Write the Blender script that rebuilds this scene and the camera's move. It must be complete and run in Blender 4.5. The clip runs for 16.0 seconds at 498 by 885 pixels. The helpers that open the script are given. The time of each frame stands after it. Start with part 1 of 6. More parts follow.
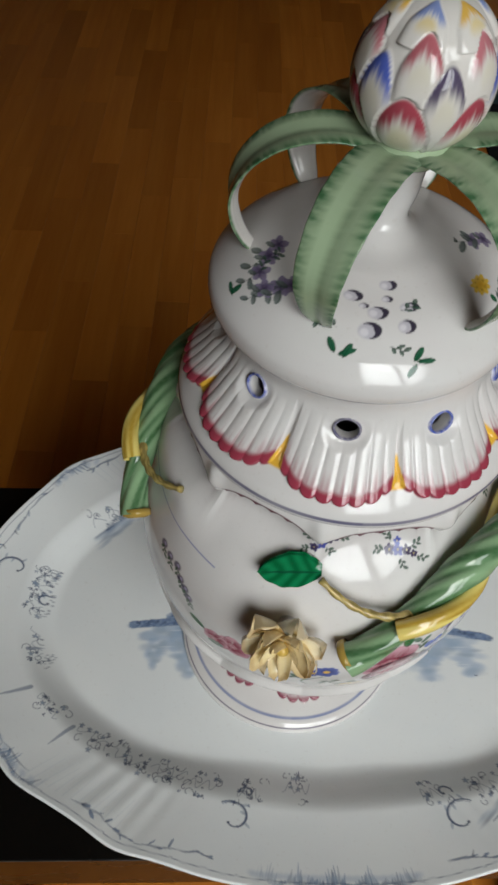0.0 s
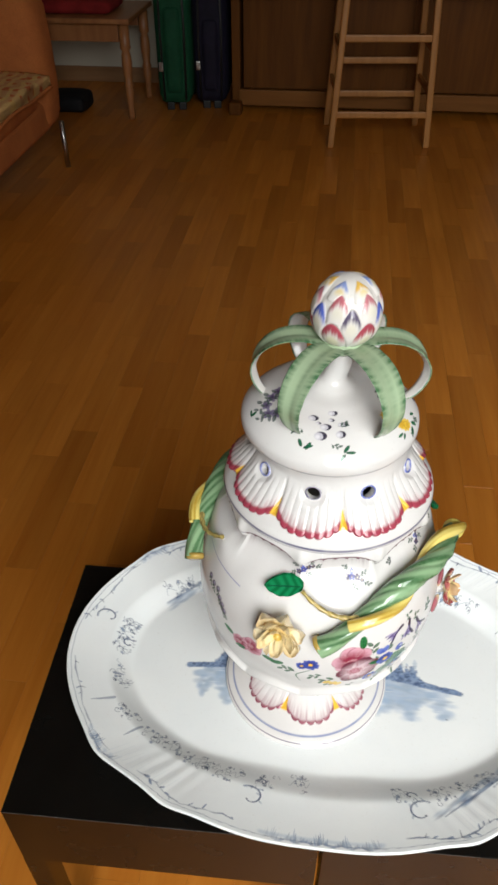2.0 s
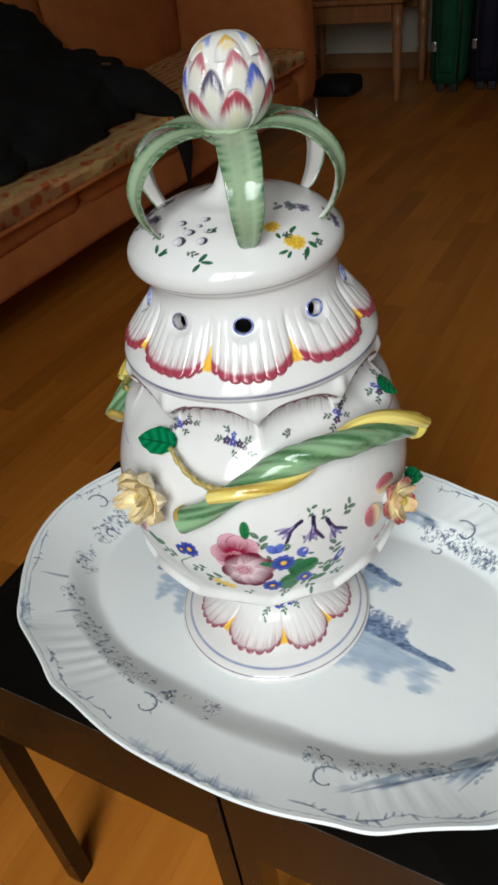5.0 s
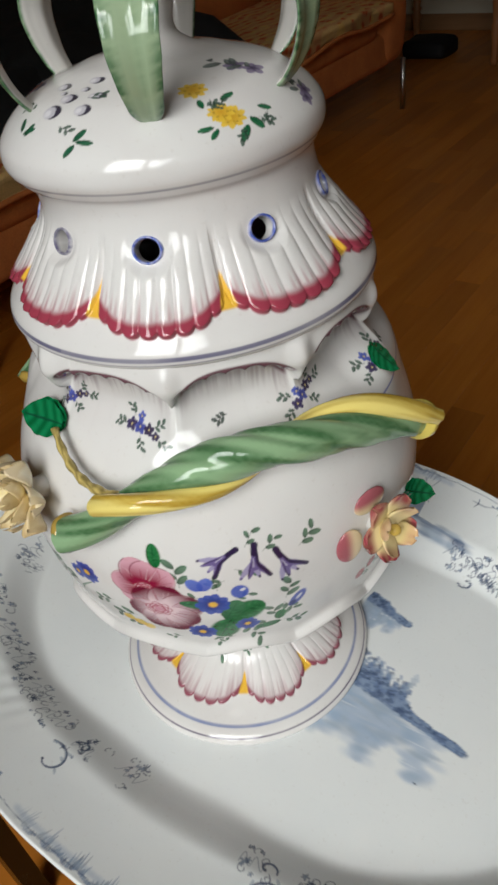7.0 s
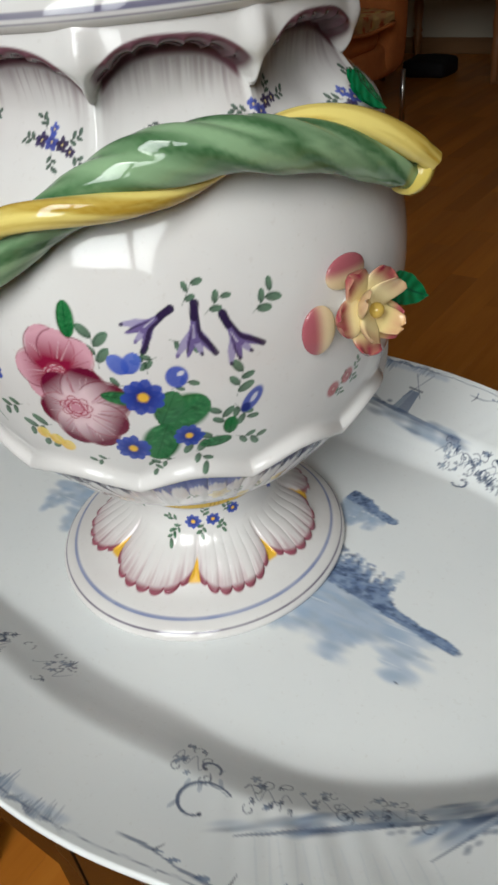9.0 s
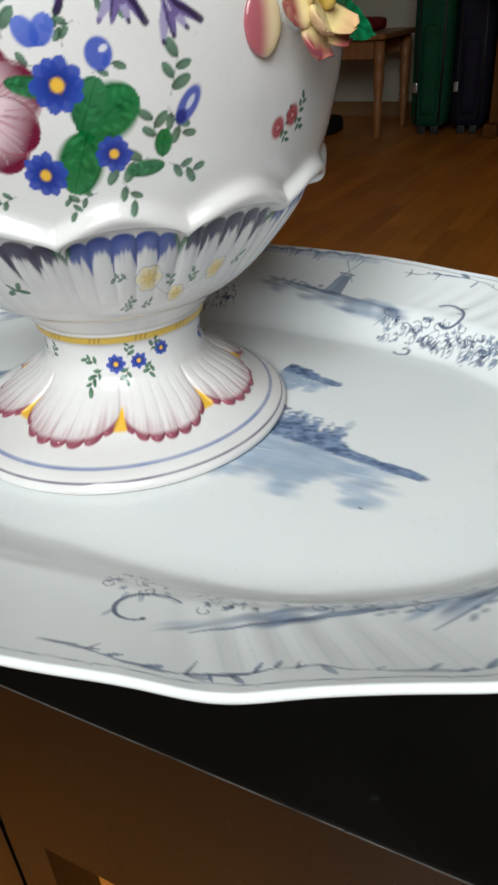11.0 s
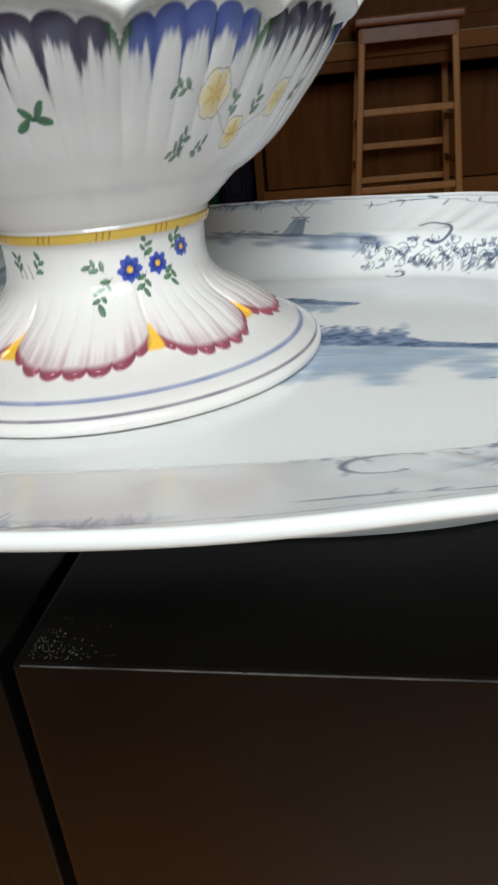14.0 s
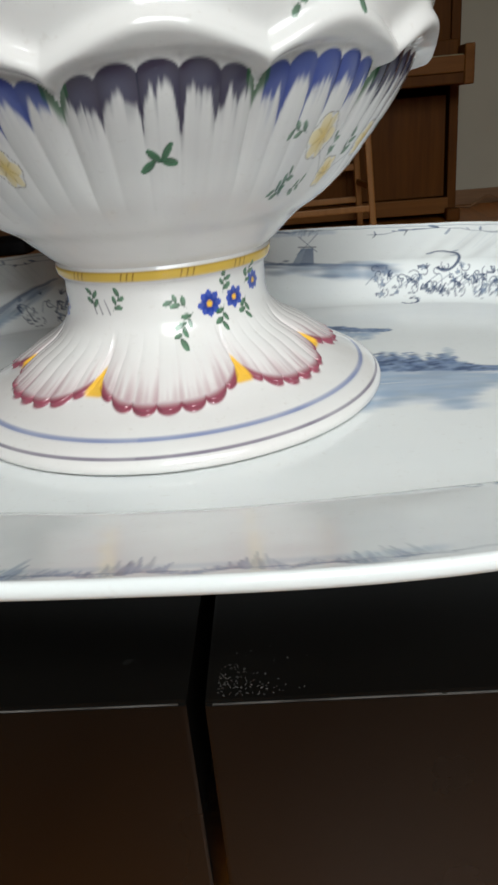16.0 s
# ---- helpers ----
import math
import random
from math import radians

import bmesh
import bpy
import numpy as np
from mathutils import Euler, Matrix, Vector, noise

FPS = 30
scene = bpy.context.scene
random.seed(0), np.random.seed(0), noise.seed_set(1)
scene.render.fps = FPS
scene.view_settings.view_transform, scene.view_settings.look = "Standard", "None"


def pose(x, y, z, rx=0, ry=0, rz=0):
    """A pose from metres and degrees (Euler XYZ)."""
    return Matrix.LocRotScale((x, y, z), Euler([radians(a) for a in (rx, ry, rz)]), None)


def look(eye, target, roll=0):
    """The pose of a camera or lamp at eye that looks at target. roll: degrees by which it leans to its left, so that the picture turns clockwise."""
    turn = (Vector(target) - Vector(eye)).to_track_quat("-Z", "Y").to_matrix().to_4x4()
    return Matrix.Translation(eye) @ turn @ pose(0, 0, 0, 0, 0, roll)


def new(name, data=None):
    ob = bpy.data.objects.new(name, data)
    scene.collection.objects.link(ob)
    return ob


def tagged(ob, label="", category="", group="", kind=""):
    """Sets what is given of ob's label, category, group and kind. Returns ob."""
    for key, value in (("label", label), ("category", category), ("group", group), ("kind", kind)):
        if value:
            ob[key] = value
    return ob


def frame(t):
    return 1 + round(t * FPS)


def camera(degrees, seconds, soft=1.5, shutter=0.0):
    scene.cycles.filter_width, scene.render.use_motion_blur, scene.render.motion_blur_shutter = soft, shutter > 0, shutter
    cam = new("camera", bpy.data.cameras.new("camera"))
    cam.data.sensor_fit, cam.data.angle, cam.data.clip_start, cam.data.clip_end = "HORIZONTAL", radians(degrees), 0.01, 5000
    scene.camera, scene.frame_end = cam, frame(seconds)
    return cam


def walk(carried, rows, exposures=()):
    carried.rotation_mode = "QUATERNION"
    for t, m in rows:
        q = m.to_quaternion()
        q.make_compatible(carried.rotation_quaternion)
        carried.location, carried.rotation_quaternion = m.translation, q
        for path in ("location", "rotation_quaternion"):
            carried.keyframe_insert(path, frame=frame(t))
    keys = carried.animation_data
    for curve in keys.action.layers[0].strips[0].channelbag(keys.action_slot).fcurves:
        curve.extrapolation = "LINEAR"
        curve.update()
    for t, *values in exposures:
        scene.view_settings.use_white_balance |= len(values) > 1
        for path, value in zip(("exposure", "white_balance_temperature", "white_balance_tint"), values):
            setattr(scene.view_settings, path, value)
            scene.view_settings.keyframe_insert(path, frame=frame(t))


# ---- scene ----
cam = camera(37.6, 16.0, soft=2.9)
PATH = [
    (0, (0.025, 0.105, 1.046), (0.081, 1.335, -0.53), 4.3),
    (0.5, (0.018, 0.025, 1.08), (0.062, 1.342, -0.424), 3.7),
    (1, (0.033, -0.051, 1.15), (0.046, 1.367, -0.261), 1.1),
    (1.5, (0.025, -0.09, 1.19), (0.004, 1.384, -0.161), 2.2),
    (2, (0.075, -0.092, 1.184), (-0.115, 1.43, -0.1), -0.3),
    (2.5, (0.145, -0.106, 1.151), (-0.254, 1.38, -0.126), 0.2),
    (3, (0.22, -0.131, 1.125), (-0.342, 1.309, -0.145), 0.1),
    (3.5, (0.267, -0.114, 1.079), (-0.412, 1.248, -0.218), -3.9),
    (4, (0.293, -0.082, 1.057), (-0.39, 1.252, -0.267), -3.6),
    (4.2, (0.309, -0.065, 1.054), (-0.409, 1.286, -0.234), -4.7),
    (6.3, (0.315, 0.075, 0.961), (-0.641, 1.358, -0.239), -8.0),
    (6.5, (0.307, 0.098, 0.961), (-0.654, 1.335, -0.281), -8.9),
    (7, (0.304, 0.119, 0.924), (-0.712, 1.31, -0.32), -8.7),
    (7.5, (0.312, 0.128, 0.888), (-0.702, 1.317, -0.361), -8.6),
    (8, (0.314, 0.129, 0.869), (-0.697, 1.293, -0.404), -7.9),
    (8.2, (0.316, 0.127, 0.854), (-0.717, 1.295, -0.398), -7.9),
    (10.3, (0.303, 0.097, 0.726), (-0.671, 1.447, -0.383), -5.6),
    (10.5, (0.306, 0.093, 0.714), (-0.661, 1.456, -0.385), -5.6),
    (11, (0.306, 0.083, 0.681), (-0.55, 1.557, -0.365), -3.8),
    (11.5, (0.293, 0.064, 0.647), (-0.422, 1.637, -0.359), -2.8),
    (12, (0.278, 0.079, 0.626), (-0.419, 1.666, -0.372), -3.7),
    (12.5, (0.261, 0.077, 0.601), (-0.351, 1.727, -0.351), -4.0),
    (13, (0.243, 0.073, 0.587), (-0.314, 1.773, -0.307), -4.8),
    (13.5, (0.219, 0.079, 0.591), (-0.273, 1.797, -0.306), -5.4),
    (14, (0.191, 0.075, 0.59), (-0.202, 1.839, -0.266), -5.7),
    (14.5, (0.183, 0.072, 0.593), (-0.156, 1.865, -0.227), -5.2),
    (15, (0.172, 0.078, 0.592), (-0.077, 1.889, -0.219), -5.6),
    (15.5, (0.152, 0.072, 0.589), (-0.046, 1.879, -0.245), -5.2),
    (16, (0.133, 0.065, 0.599), (-0.034, 1.881, -0.221), -5.1),
]
EXPOSURES = [(0.0, -0.95, 6600, 7), (0.5, -0.42, 6600, 8), (1.0, -0.26, 6700, 8), (1.5, -0.16, 6800, 9), (2.5, -0.12, 6500, 6), (4.0, -0.34, 6300, 3), (6.5, -0.65, 6650, 7), (8.0, -0.80, 6700, 7), (10.5, -0.42, 6400, 5), (12.5, -0.38, 6400, 5), (16.0, -0.46, 6500, 5)]
walk(cam, [(t, look(eye, target, roll)) for t, eye, target, roll in PATH], EXPOSURES)

# ---- light ----
world = bpy.data.worlds.new("overcast_day")
scene.world = world
world.use_nodes = True
wn = world.node_tree.nodes
wl = world.node_tree.links
sky = wn.new("ShaderNodeTexSky")
sky.sky_type = "NISHITA"
sky.sun_disc = False
sky.sun_elevation = radians(52)
sky.sun_rotation = radians(161)
wn["Background"].inputs["Strength"].default_value = 0.05
wl.new(sky.outputs["Color"], wn["Background"].inputs["Color"])

sun_data = bpy.data.lights.new("sun", "SUN")
sun_data.energy, sun_data.angle, sun_data.color = 1.8, radians(22), (1.0, 0.96, 0.9)
sun = new("sun", sun_data)
sun.matrix_world = look((1.28, -3.70, 5.05), (0, 0, 0))


def window_lamp(x, z, w, h, watts):
    data = bpy.data.lights.new("window_daylight", "AREA")
    data.shape, data.size, data.size_y, data.energy = "RECTANGLE", w, h, watts
    data.color = (0.95, 0.98, 1.0)
    lamp = new("window_daylight", data)
    data.spread = radians(115)
    lamp.matrix_world = pose(x, FRONT_Y - 0.45, z + 0.15, 50, 0, 0)


# plan of the room
LEFT_X, RIGHT_X, FRONT_Y, BACK_Y, CEIL = -2.14, 2.75, -1.05, 4.66, 2.62
FLOOR_Z, TABLE_Z, WELL_Z = 0.0, 0.48, 0.498
WINDOWS = ((0.78, 1.50),)
SILL, HEAD = 1.0, 2.42
for wx, ww in WINDOWS:
    window_lamp(wx, (SILL + HEAD) / 2, ww + 0.1, HEAD - SILL, 56)

# ---- materials ----


def material(name, rough=0.5, metal=0.0, spec=0.5, coat=0.0):
    m = bpy.data.materials.new(name)
    m.use_nodes = True
    b = m.node_tree.nodes["Principled BSDF"]
    b.inputs["Roughness"].default_value = rough
    b.inputs["Metallic"].default_value = metal
    b.inputs["Specular IOR Level"].default_value = spec
    b.inputs["Coat Weight"].default_value = coat
    b.inputs["Coat Roughness"].default_value = 0.05
    return m, m.node_tree.nodes, m.node_tree.links, b


def node(nodes, kind, **values):
    n = nodes.new(kind)
    for key, value in values.items():
        n.inputs[key].default_value = value
    return n


def mix_rgb(nodes, links, fac, a, b, blend="MIX"):
    n = nodes.new("ShaderNodeMix")
    n.data_type, n.blend_type = "RGBA", blend
    for socket, value in ((0, fac), (6, a), (7, b)):
        if hasattr(value, "is_output"):
            links.new(value, n.inputs[socket])
        else:
            n.inputs[socket].default_value = value
    return n.outputs[2]


def ramp(nodes, links, value, stops):
    n = nodes.new("ShaderNodeValToRGB")
    while len(n.color_ramp.elements) < len(stops):
        n.color_ramp.elements.new(0.5)
    for e, (p, c) in zip(n.color_ramp.elements, stops):
        e.position, e.color = p, (c if len(c) == 4 else (*c, 1))
    links.new(value, n.inputs[0])
    return n.outputs[0]


def bump(nodes, links, b, height, strength, distance):
    n = node(nodes, "ShaderNodeBump", Strength=strength, Distance=distance)
    links.new(height, n.inputs["Height"])
    links.new(n.outputs[0], b.inputs["Normal"])


def glaze(name, rough, tone, lump):
    """Tin glaze over clay: the painted colours, a faint mottling and soft waviness."""
    m, n, l, b = material(name, rough, 0.0, 0.5)
    att = n.new("ShaderNodeVertexColor")
    att.layer_name = "Paint"
    co = n.new("ShaderNodeTexCoord")
    big = node(n, "ShaderNodeTexNoise", Scale=22.0, Detail=3.0)
    small = node(n, "ShaderNodeTexNoise", Scale=420.0, Detail=2.0)
    for t in (big, small):
        l.new(co.outputs["Object"], t.inputs["Vector"])
    mott = ramp(n, l, big.outputs["Fac"], [(0.3, tone), (0.7, (1, 1, 1))])
    c = mix_rgb(n, l, 1.0, att.outputs["Color"], mott, "MULTIPLY")
    speck = ramp(n, l, small.outputs["Fac"], [(0.22, (0.90, 0.88, 0.86)), (0.36, (1, 1, 1))])
    c = mix_rgb(n, l, 0.6, c, speck, "MULTIPLY")
    l.new(c, b.inputs["Base Color"])
    rr = n.new("ShaderNodeMapRange")
    l.new(big.outputs["Fac"], rr.inputs["Value"])
    rr.inputs["To Min"].default_value, rr.inputs["To Max"].default_value = rough * 0.7, rough * 1.5
    l.new(rr.outputs[0], b.inputs["Roughness"])
    wave = node(n, "ShaderNodeTexNoise", Scale=lump, Detail=2.0)
    l.new(co.outputs["Object"], wave.inputs["Vector"])
    bump(n, l, b, wave.outputs["Fac"], 0.30, 0.0014)
    return m


def wood(name, dark, light, rough, scale=(1, 1, 1), grain=30.0, coat=0.0, per_piece=0.0, spec=0.5):
    """Grain along the local y axis; pieces differ by their own random value."""
    m, n, l, b = material(name, rough, 0.0, spec, coat)
    co = n.new("ShaderNodeTexCoord")
    mp = n.new("ShaderNodeMapping")
    mp.inputs["Scale"].default_value = (grain * scale[0], grain * 0.06 * scale[1], grain * scale[2])
    info = n.new("ShaderNodeObjectInfo")
    geo = n.new("ShaderNodeNewGeometry")
    add = n.new("ShaderNodeMath")
    l.new(info.outputs["Random"], add.inputs[0])
    l.new(geo.outputs["Random Per Island"], add.inputs[1])
    shift = n.new("ShaderNodeVectorMath")
    shift.operation = "ADD"
    off = n.new("ShaderNodeCombineXYZ")
    scale_up = n.new("ShaderNodeMath")
    scale_up.operation = "MULTIPLY"
    scale_up.inputs[1].default_value = 37.0
    l.new(add.outputs[0], scale_up.inputs[0])
    l.new(scale_up.outputs[0], off.inputs[0])
    l.new(scale_up.outputs[0], off.inputs[1])
    l.new(co.outputs["Object"], mp.inputs["Vector"])
    l.new(mp.outputs[0], shift.inputs[0])
    l.new(off.outputs[0], shift.inputs[1])
    fine = node(n, "ShaderNodeTexNoise", Scale=1.0, Detail=6.0, Roughness=0.65)
    l.new(shift.outputs[0], fine.inputs["Vector"])
    c = ramp(n, l, fine.outputs["Fac"], [(0.3, dark), (0.7, light)])
    if per_piece:
        fr = n.new("ShaderNodeMath")
        fr.operation = "FRACT"
        l.new(add.outputs[0], fr.inputs[0])
        lo, hi = 1 - per_piece, 1 + per_piece * 0.6
        tint = ramp(n, l, fr.outputs[0], [(0.0, (lo, lo * 0.97, lo * 0.93)), (0.55, (1, 1, 1)), (1.0, (hi, hi * 1.02, hi * 1.05))])
        c = mix_rgb(n, l, 1.0, c, tint, "MULTIPLY")
    wear = node(n, "ShaderNodeTexNoise", Scale=2.3, Detail=4.0)
    l.new(co.outputs["Object"], wear.inputs["Vector"])
    c = mix_rgb(n, l, 0.35, c, ramp(n, l, wear.outputs["Fac"], [(0.35, (0.82, 0.8, 0.78)), (0.65, (1, 1, 1))]), "MULTIPLY")
    l.new(c, b.inputs["Base Color"])
    rr = n.new("ShaderNodeMapRange")
    l.new(wear.outputs["Fac"], rr.inputs["Value"])
    rr.inputs["To Min"].default_value, rr.inputs["To Max"].default_value = rough * 0.75, rough * 1.25
    l.new(rr.outputs[0], b.inputs["Roughness"])
    bump(n, l, b, fine.outputs["Fac"], 0.12, 0.001)
    return m


def cloth(name, colour, other, scale, rough=0.9, strength=0.35):
    m, n, l, b = material(name, rough, 0.0, 0.25)
    co = n.new("ShaderNodeTexCoord")
    a = node(n, "ShaderNodeTexNoise", Scale=scale, Detail=5.0, Roughness=0.6)
    f = node(n, "ShaderNodeTexNoise", Scale=scale * 22, Detail=2.0)
    for t in (a, f):
        l.new(co.outputs["Object"], t.inputs["Vector"])
    c = ramp(n, l, a.outputs["Fac"], [(0.35, other), (0.65, colour)])
    c = mix_rgb(n, l, 0.5, c, ramp(n, l, f.outputs["Fac"], [(0.3, (0.7, 0.7, 0.7)), (0.7, (1, 1, 1))]), "MULTIPLY")
    l.new(c, b.inputs["Base Color"])
    bump(n, l, b, f.outputs["Fac"], strength, 0.002)
    return m


def plaster(name, colour):
    m, n, l, b = material(name, 0.85, 0.0, 0.3)
    co = n.new("ShaderNodeTexCoord")
    a = node(n, "ShaderNodeTexNoise", Scale=1.7, Detail=4.0)
    f = node(n, "ShaderNodeTexNoise", Scale=160.0, Detail=3.0)
    for t in (a, f):
        l.new(co.outputs["Object"], t.inputs["Vector"])
    dim = tuple(c * 0.92 for c in colour)
    l.new(ramp(n, l, a.outputs["Fac"], [(0.35, dim), (0.65, colour)]), b.inputs["Base Color"])
    bump(n, l, b, f.outputs["Fac"], 0.25, 0.002)
    return m


def plain(name, colour, rough, metal=0.0, scale=30.0, vary=0.85, coat=0.0):
    m, n, l, b = material(name, rough, metal, 0.5, coat)
    co = n.new("ShaderNodeTexCoord")
    a = node(n, "ShaderNodeTexNoise", Scale=scale, Detail=4.0)
    l.new(co.outputs["Object"], a.inputs["Vector"])
    l.new(ramp(n, l, a.outputs["Fac"], [(0.35, tuple(c * vary for c in colour)), (0.65, colour)]), b.inputs["Base Color"])
    rr = n.new("ShaderNodeMapRange")
    l.new(a.outputs["Fac"], rr.inputs["Value"])
    rr.inputs["To Min"].default_value, rr.inputs["To Max"].default_value = rough * 0.8, rough * 1.25
    l.new(rr.outputs[0], b.inputs["Roughness"])
    bump(n, l, b, a.outputs["Fac"], 0.05, 0.001)
    return m


M_VASE = glaze("faience_glaze", 0.055, (0.95, 0.93, 0.93), 45.0)
M_DISH = glaze("earthenware_glaze", 0.10, (0.96, 0.97, 0.98), 30.0)
M_PARQUET = wood("oak_parquet", (0.47, 0.143, 0.014), (0.60, 0.220, 0.031), 0.34, grain=30.0, per_piece=0.20, spec=0.40)
M_GAP = plain("parquet_joint", (0.24, 0.085, 0.018), 0.8)
M_PIANO = wood("walnut_veneer", (0.092, 0.030, 0.004), (0.155, 0.054, 0.008), 0.62, scale=(1, 1, 0.08), grain=22.0, spec=0.15)
M_PIANO_LIGHT = wood("worn_walnut_edge", (0.17, 0.062, 0.011), (0.25, 0.098, 0.020), 0.6, scale=(0.08, 1, 1), grain=22.0, spec=0.2)
M_PINE = wood("varnished_pine", (0.32, 0.125, 0.024), (0.46, 0.20, 0.048), 0.5, scale=(1, 1, 0.08), grain=26.0)
M_SEAT = wood("reddish_stool_seat", (0.16, 0.055, 0.02), (0.26, 0.095, 0.035), 0.4, grain=20.0)
M_TURNED = wood("turned_beech", (0.26, 0.10, 0.035), (0.40, 0.17, 0.06), 0.4, scale=(1, 1, 0.08), grain=24.0)
M_BOARD = wood("oak_baseboard", (0.22, 0.11, 0.045), (0.34, 0.18, 0.08), 0.5, scale=(0.08, 1, 1), grain=20.0)
M_WALL = plaster("cream_plaster", (0.60, 0.555, 0.45))
# the window wall's backlit shade, put into its colour as dark brown
M_BACKLIT_WALL = plaster("backlit_shade_plaster", (0.085, 0.060, 0.040))
M_CEIL = plaster("white_ceiling", (0.62, 0.60, 0.56))
M_FRAME = plain("white_window_paint", (0.74, 0.74, 0.72), 0.4)
M_SOFA = cloth("terracotta_upholstery", (0.54, 0.175, 0.048), (0.43, 0.135, 0.038), 9.0)
M_COAT = cloth("black_fleece", (0.012, 0.012, 0.012), (0.007, 0.007, 0.007), 14.0)
M_BAG = cloth("black_nylon", (0.012, 0.012, 0.014), (0.007, 0.007, 0.008), 12.0, 0.7)
M_CASE = cloth("green_suitcase_fabric", (0.010, 0.085, 0.036), (0.006, 0.060, 0.026), 16.0, 0.75)
M_CASE_DARK = cloth("dark_indigo_fabric", (0.016, 0.012, 0.030), (0.009, 0.008, 0.018), 16.0, 0.75)
M_STEEL = plain("brushed_steel", (0.55, 0.55, 0.54), 0.3, 1.0)
M_BLACKPLASTIC = plain("black_plastic", (0.015, 0.015, 0.015), 0.45)
M_RED = cloth("red_cloth", (0.30, 0.02, 0.02), (0.20, 0.012, 0.012), 12.0)
M_IVORY = plain("ivory_felt", (0.40, 0.33, 0.20), 0.8)


def table_lacquer():
    m, n, l, b = material("black_brown_lacquer", 0.26, 0.0, 0.30)
    co = n.new("ShaderNodeTexCoord")
    a = node(n, "ShaderNodeTexNoise", Scale=14.0, Detail=5.0)
    s = node(n, "ShaderNodeTexNoise", Scale=95.0, Detail=3.0)
    for t in (a, s):
        l.new(co.outputs["Object"], t.inputs["Vector"])
    c = ramp(n, l, a.outputs["Fac"], [(0.3, (0.0030, 0.0027, 0.0024)), (0.7, (0.0048, 0.0043, 0.0037))])
    dust = ramp(n, l, s.outputs["Fac"], [(0.72, (0, 0, 0)), (0.80, (1, 1, 1))])
    c = mix_rgb(n, l, dust, c, (0.016, 0.016, 0.015, 1))
    l.new(c, b.inputs["Base Color"])
    l.new(ramp(n, l, a.outputs["Fac"], [(0.3, (0.22,) * 3), (0.7, (0.30,) * 3)]), b.inputs["Roughness"])
    bump(n, l, b, s.outputs["Fac"], 0.06, 0.0005)
    return m


M_LACQUER = table_lacquer()
M_WORN = plain("worn_lacquer_edge", (0.11, 0.105, 0.10), 0.5, scale=60.0, vary=0.2)

# ---- mesh helpers ----


def part(name, bm, mat, parent=None, label="", smooth=False):
    me = bpy.data.meshes.new(name)
    bm.normal_update()
    bm.to_mesh(me)
    bm.free()
    me.materials.append(mat)
    if smooth:
        me.shade_smooth()
    ob = new(name, me)
    ob.parent = parent
    if label:
        tagged(ob, label)
    return ob


def thing(name, x, y, z, label, category, group="", kind="", turn=0.0):
    ob = new(name)
    ob.matrix_world = pose(x, y, z, 0, 0, turn)
    ob.empty_display_size = 0.05
    return tagged(ob, label, category, group, kind)


def box(x0, x1, y0, y1, z0, z1, bevel=0.0, seg=2, bm=None):
    bm = bm or bmesh.new()
    made = bmesh.ops.create_cube(bm, size=1)["verts"]
    for v in made:
        v.co = Vector(((x0 + x1) / 2 + v.co.x * (x1 - x0), (y0 + y1) / 2 + v.co.y * (y1 - y0), (z0 + z1) / 2 + v.co.z * (z1 - z0)))
    if bevel:
        edges = list({e for v in made for e in v.link_edges})
        bmesh.ops.bevel(bm, geom=edges, offset=bevel, segments=seg, affect="EDGES", profile=0.6)
    return bm


def turned(profile, seg=20, bm=None, at=(0, 0)):
    """A lathe body from (radius, height) pairs."""
    bm = bm or bmesh.new()
    rings = []
    for r, z in profile:
        rings.append([bm.verts.new((at[0] + r * math.cos(a), at[1] + r * math.sin(a), z)) for a in (2 * math.pi * i / seg for i in range(seg))])
    for lo, hi in zip(rings, rings[1:]):
        for i in range(seg):
            j = (i + 1) % seg
            bm.faces.new((lo[i], lo[j], hi[j], hi[i]))
    bm.faces.new(list(reversed(rings[0])))
    bm.faces.new(rings[-1])
    return bm


def tube(points, radii, seg=10, bm=None, flat=1.0):
    """A round bar along points, with a radius at each."""
    bm = bm or bmesh.new()
    pts = [Vector(p) for p in points]
    rings = []
    u = None
    for i, p in enumerate(pts):
        d = (pts[min(i + 1, len(pts) - 1)] - pts[max(i - 1, 0)]).normalized()
        if u is None:
            u = d.orthogonal().normalized()
        u = (u - d * u.dot(d)).normalized()
        w = d.cross(u)
        r = radii[i] if hasattr(radii, "__len__") else radii
        rings.append([bm.verts.new(p + u * (r * math.cos(a)) + w * (r * flat * math.sin(a))) for a in (2 * math.pi * k / seg for k in range(seg))])
    for lo, hi in zip(rings, rings[1:]):
        for i in range(seg):
            j = (i + 1) % seg
            bm.faces.new((lo[i], lo[j], hi[j], hi[i]))
    bm.faces.new(list(reversed(rings[0])))
    bm.faces.new(rings[-1])
    return bm


def bar(a, b, w, t, bevel=0.003):
    """A squared bar from a to b."""
    a, b = Vector(a), Vector(b)
    d = b - a
    bm = box(-w / 2, w / 2, -t / 2, t / 2, 0, d.length, bevel, 2)
    q = Vector((0, 0, 1)).rotation_difference(d.normalized())
    bm.transform(Matrix.Translation(a) @ q.to_matrix().to_4x4())
    return bm


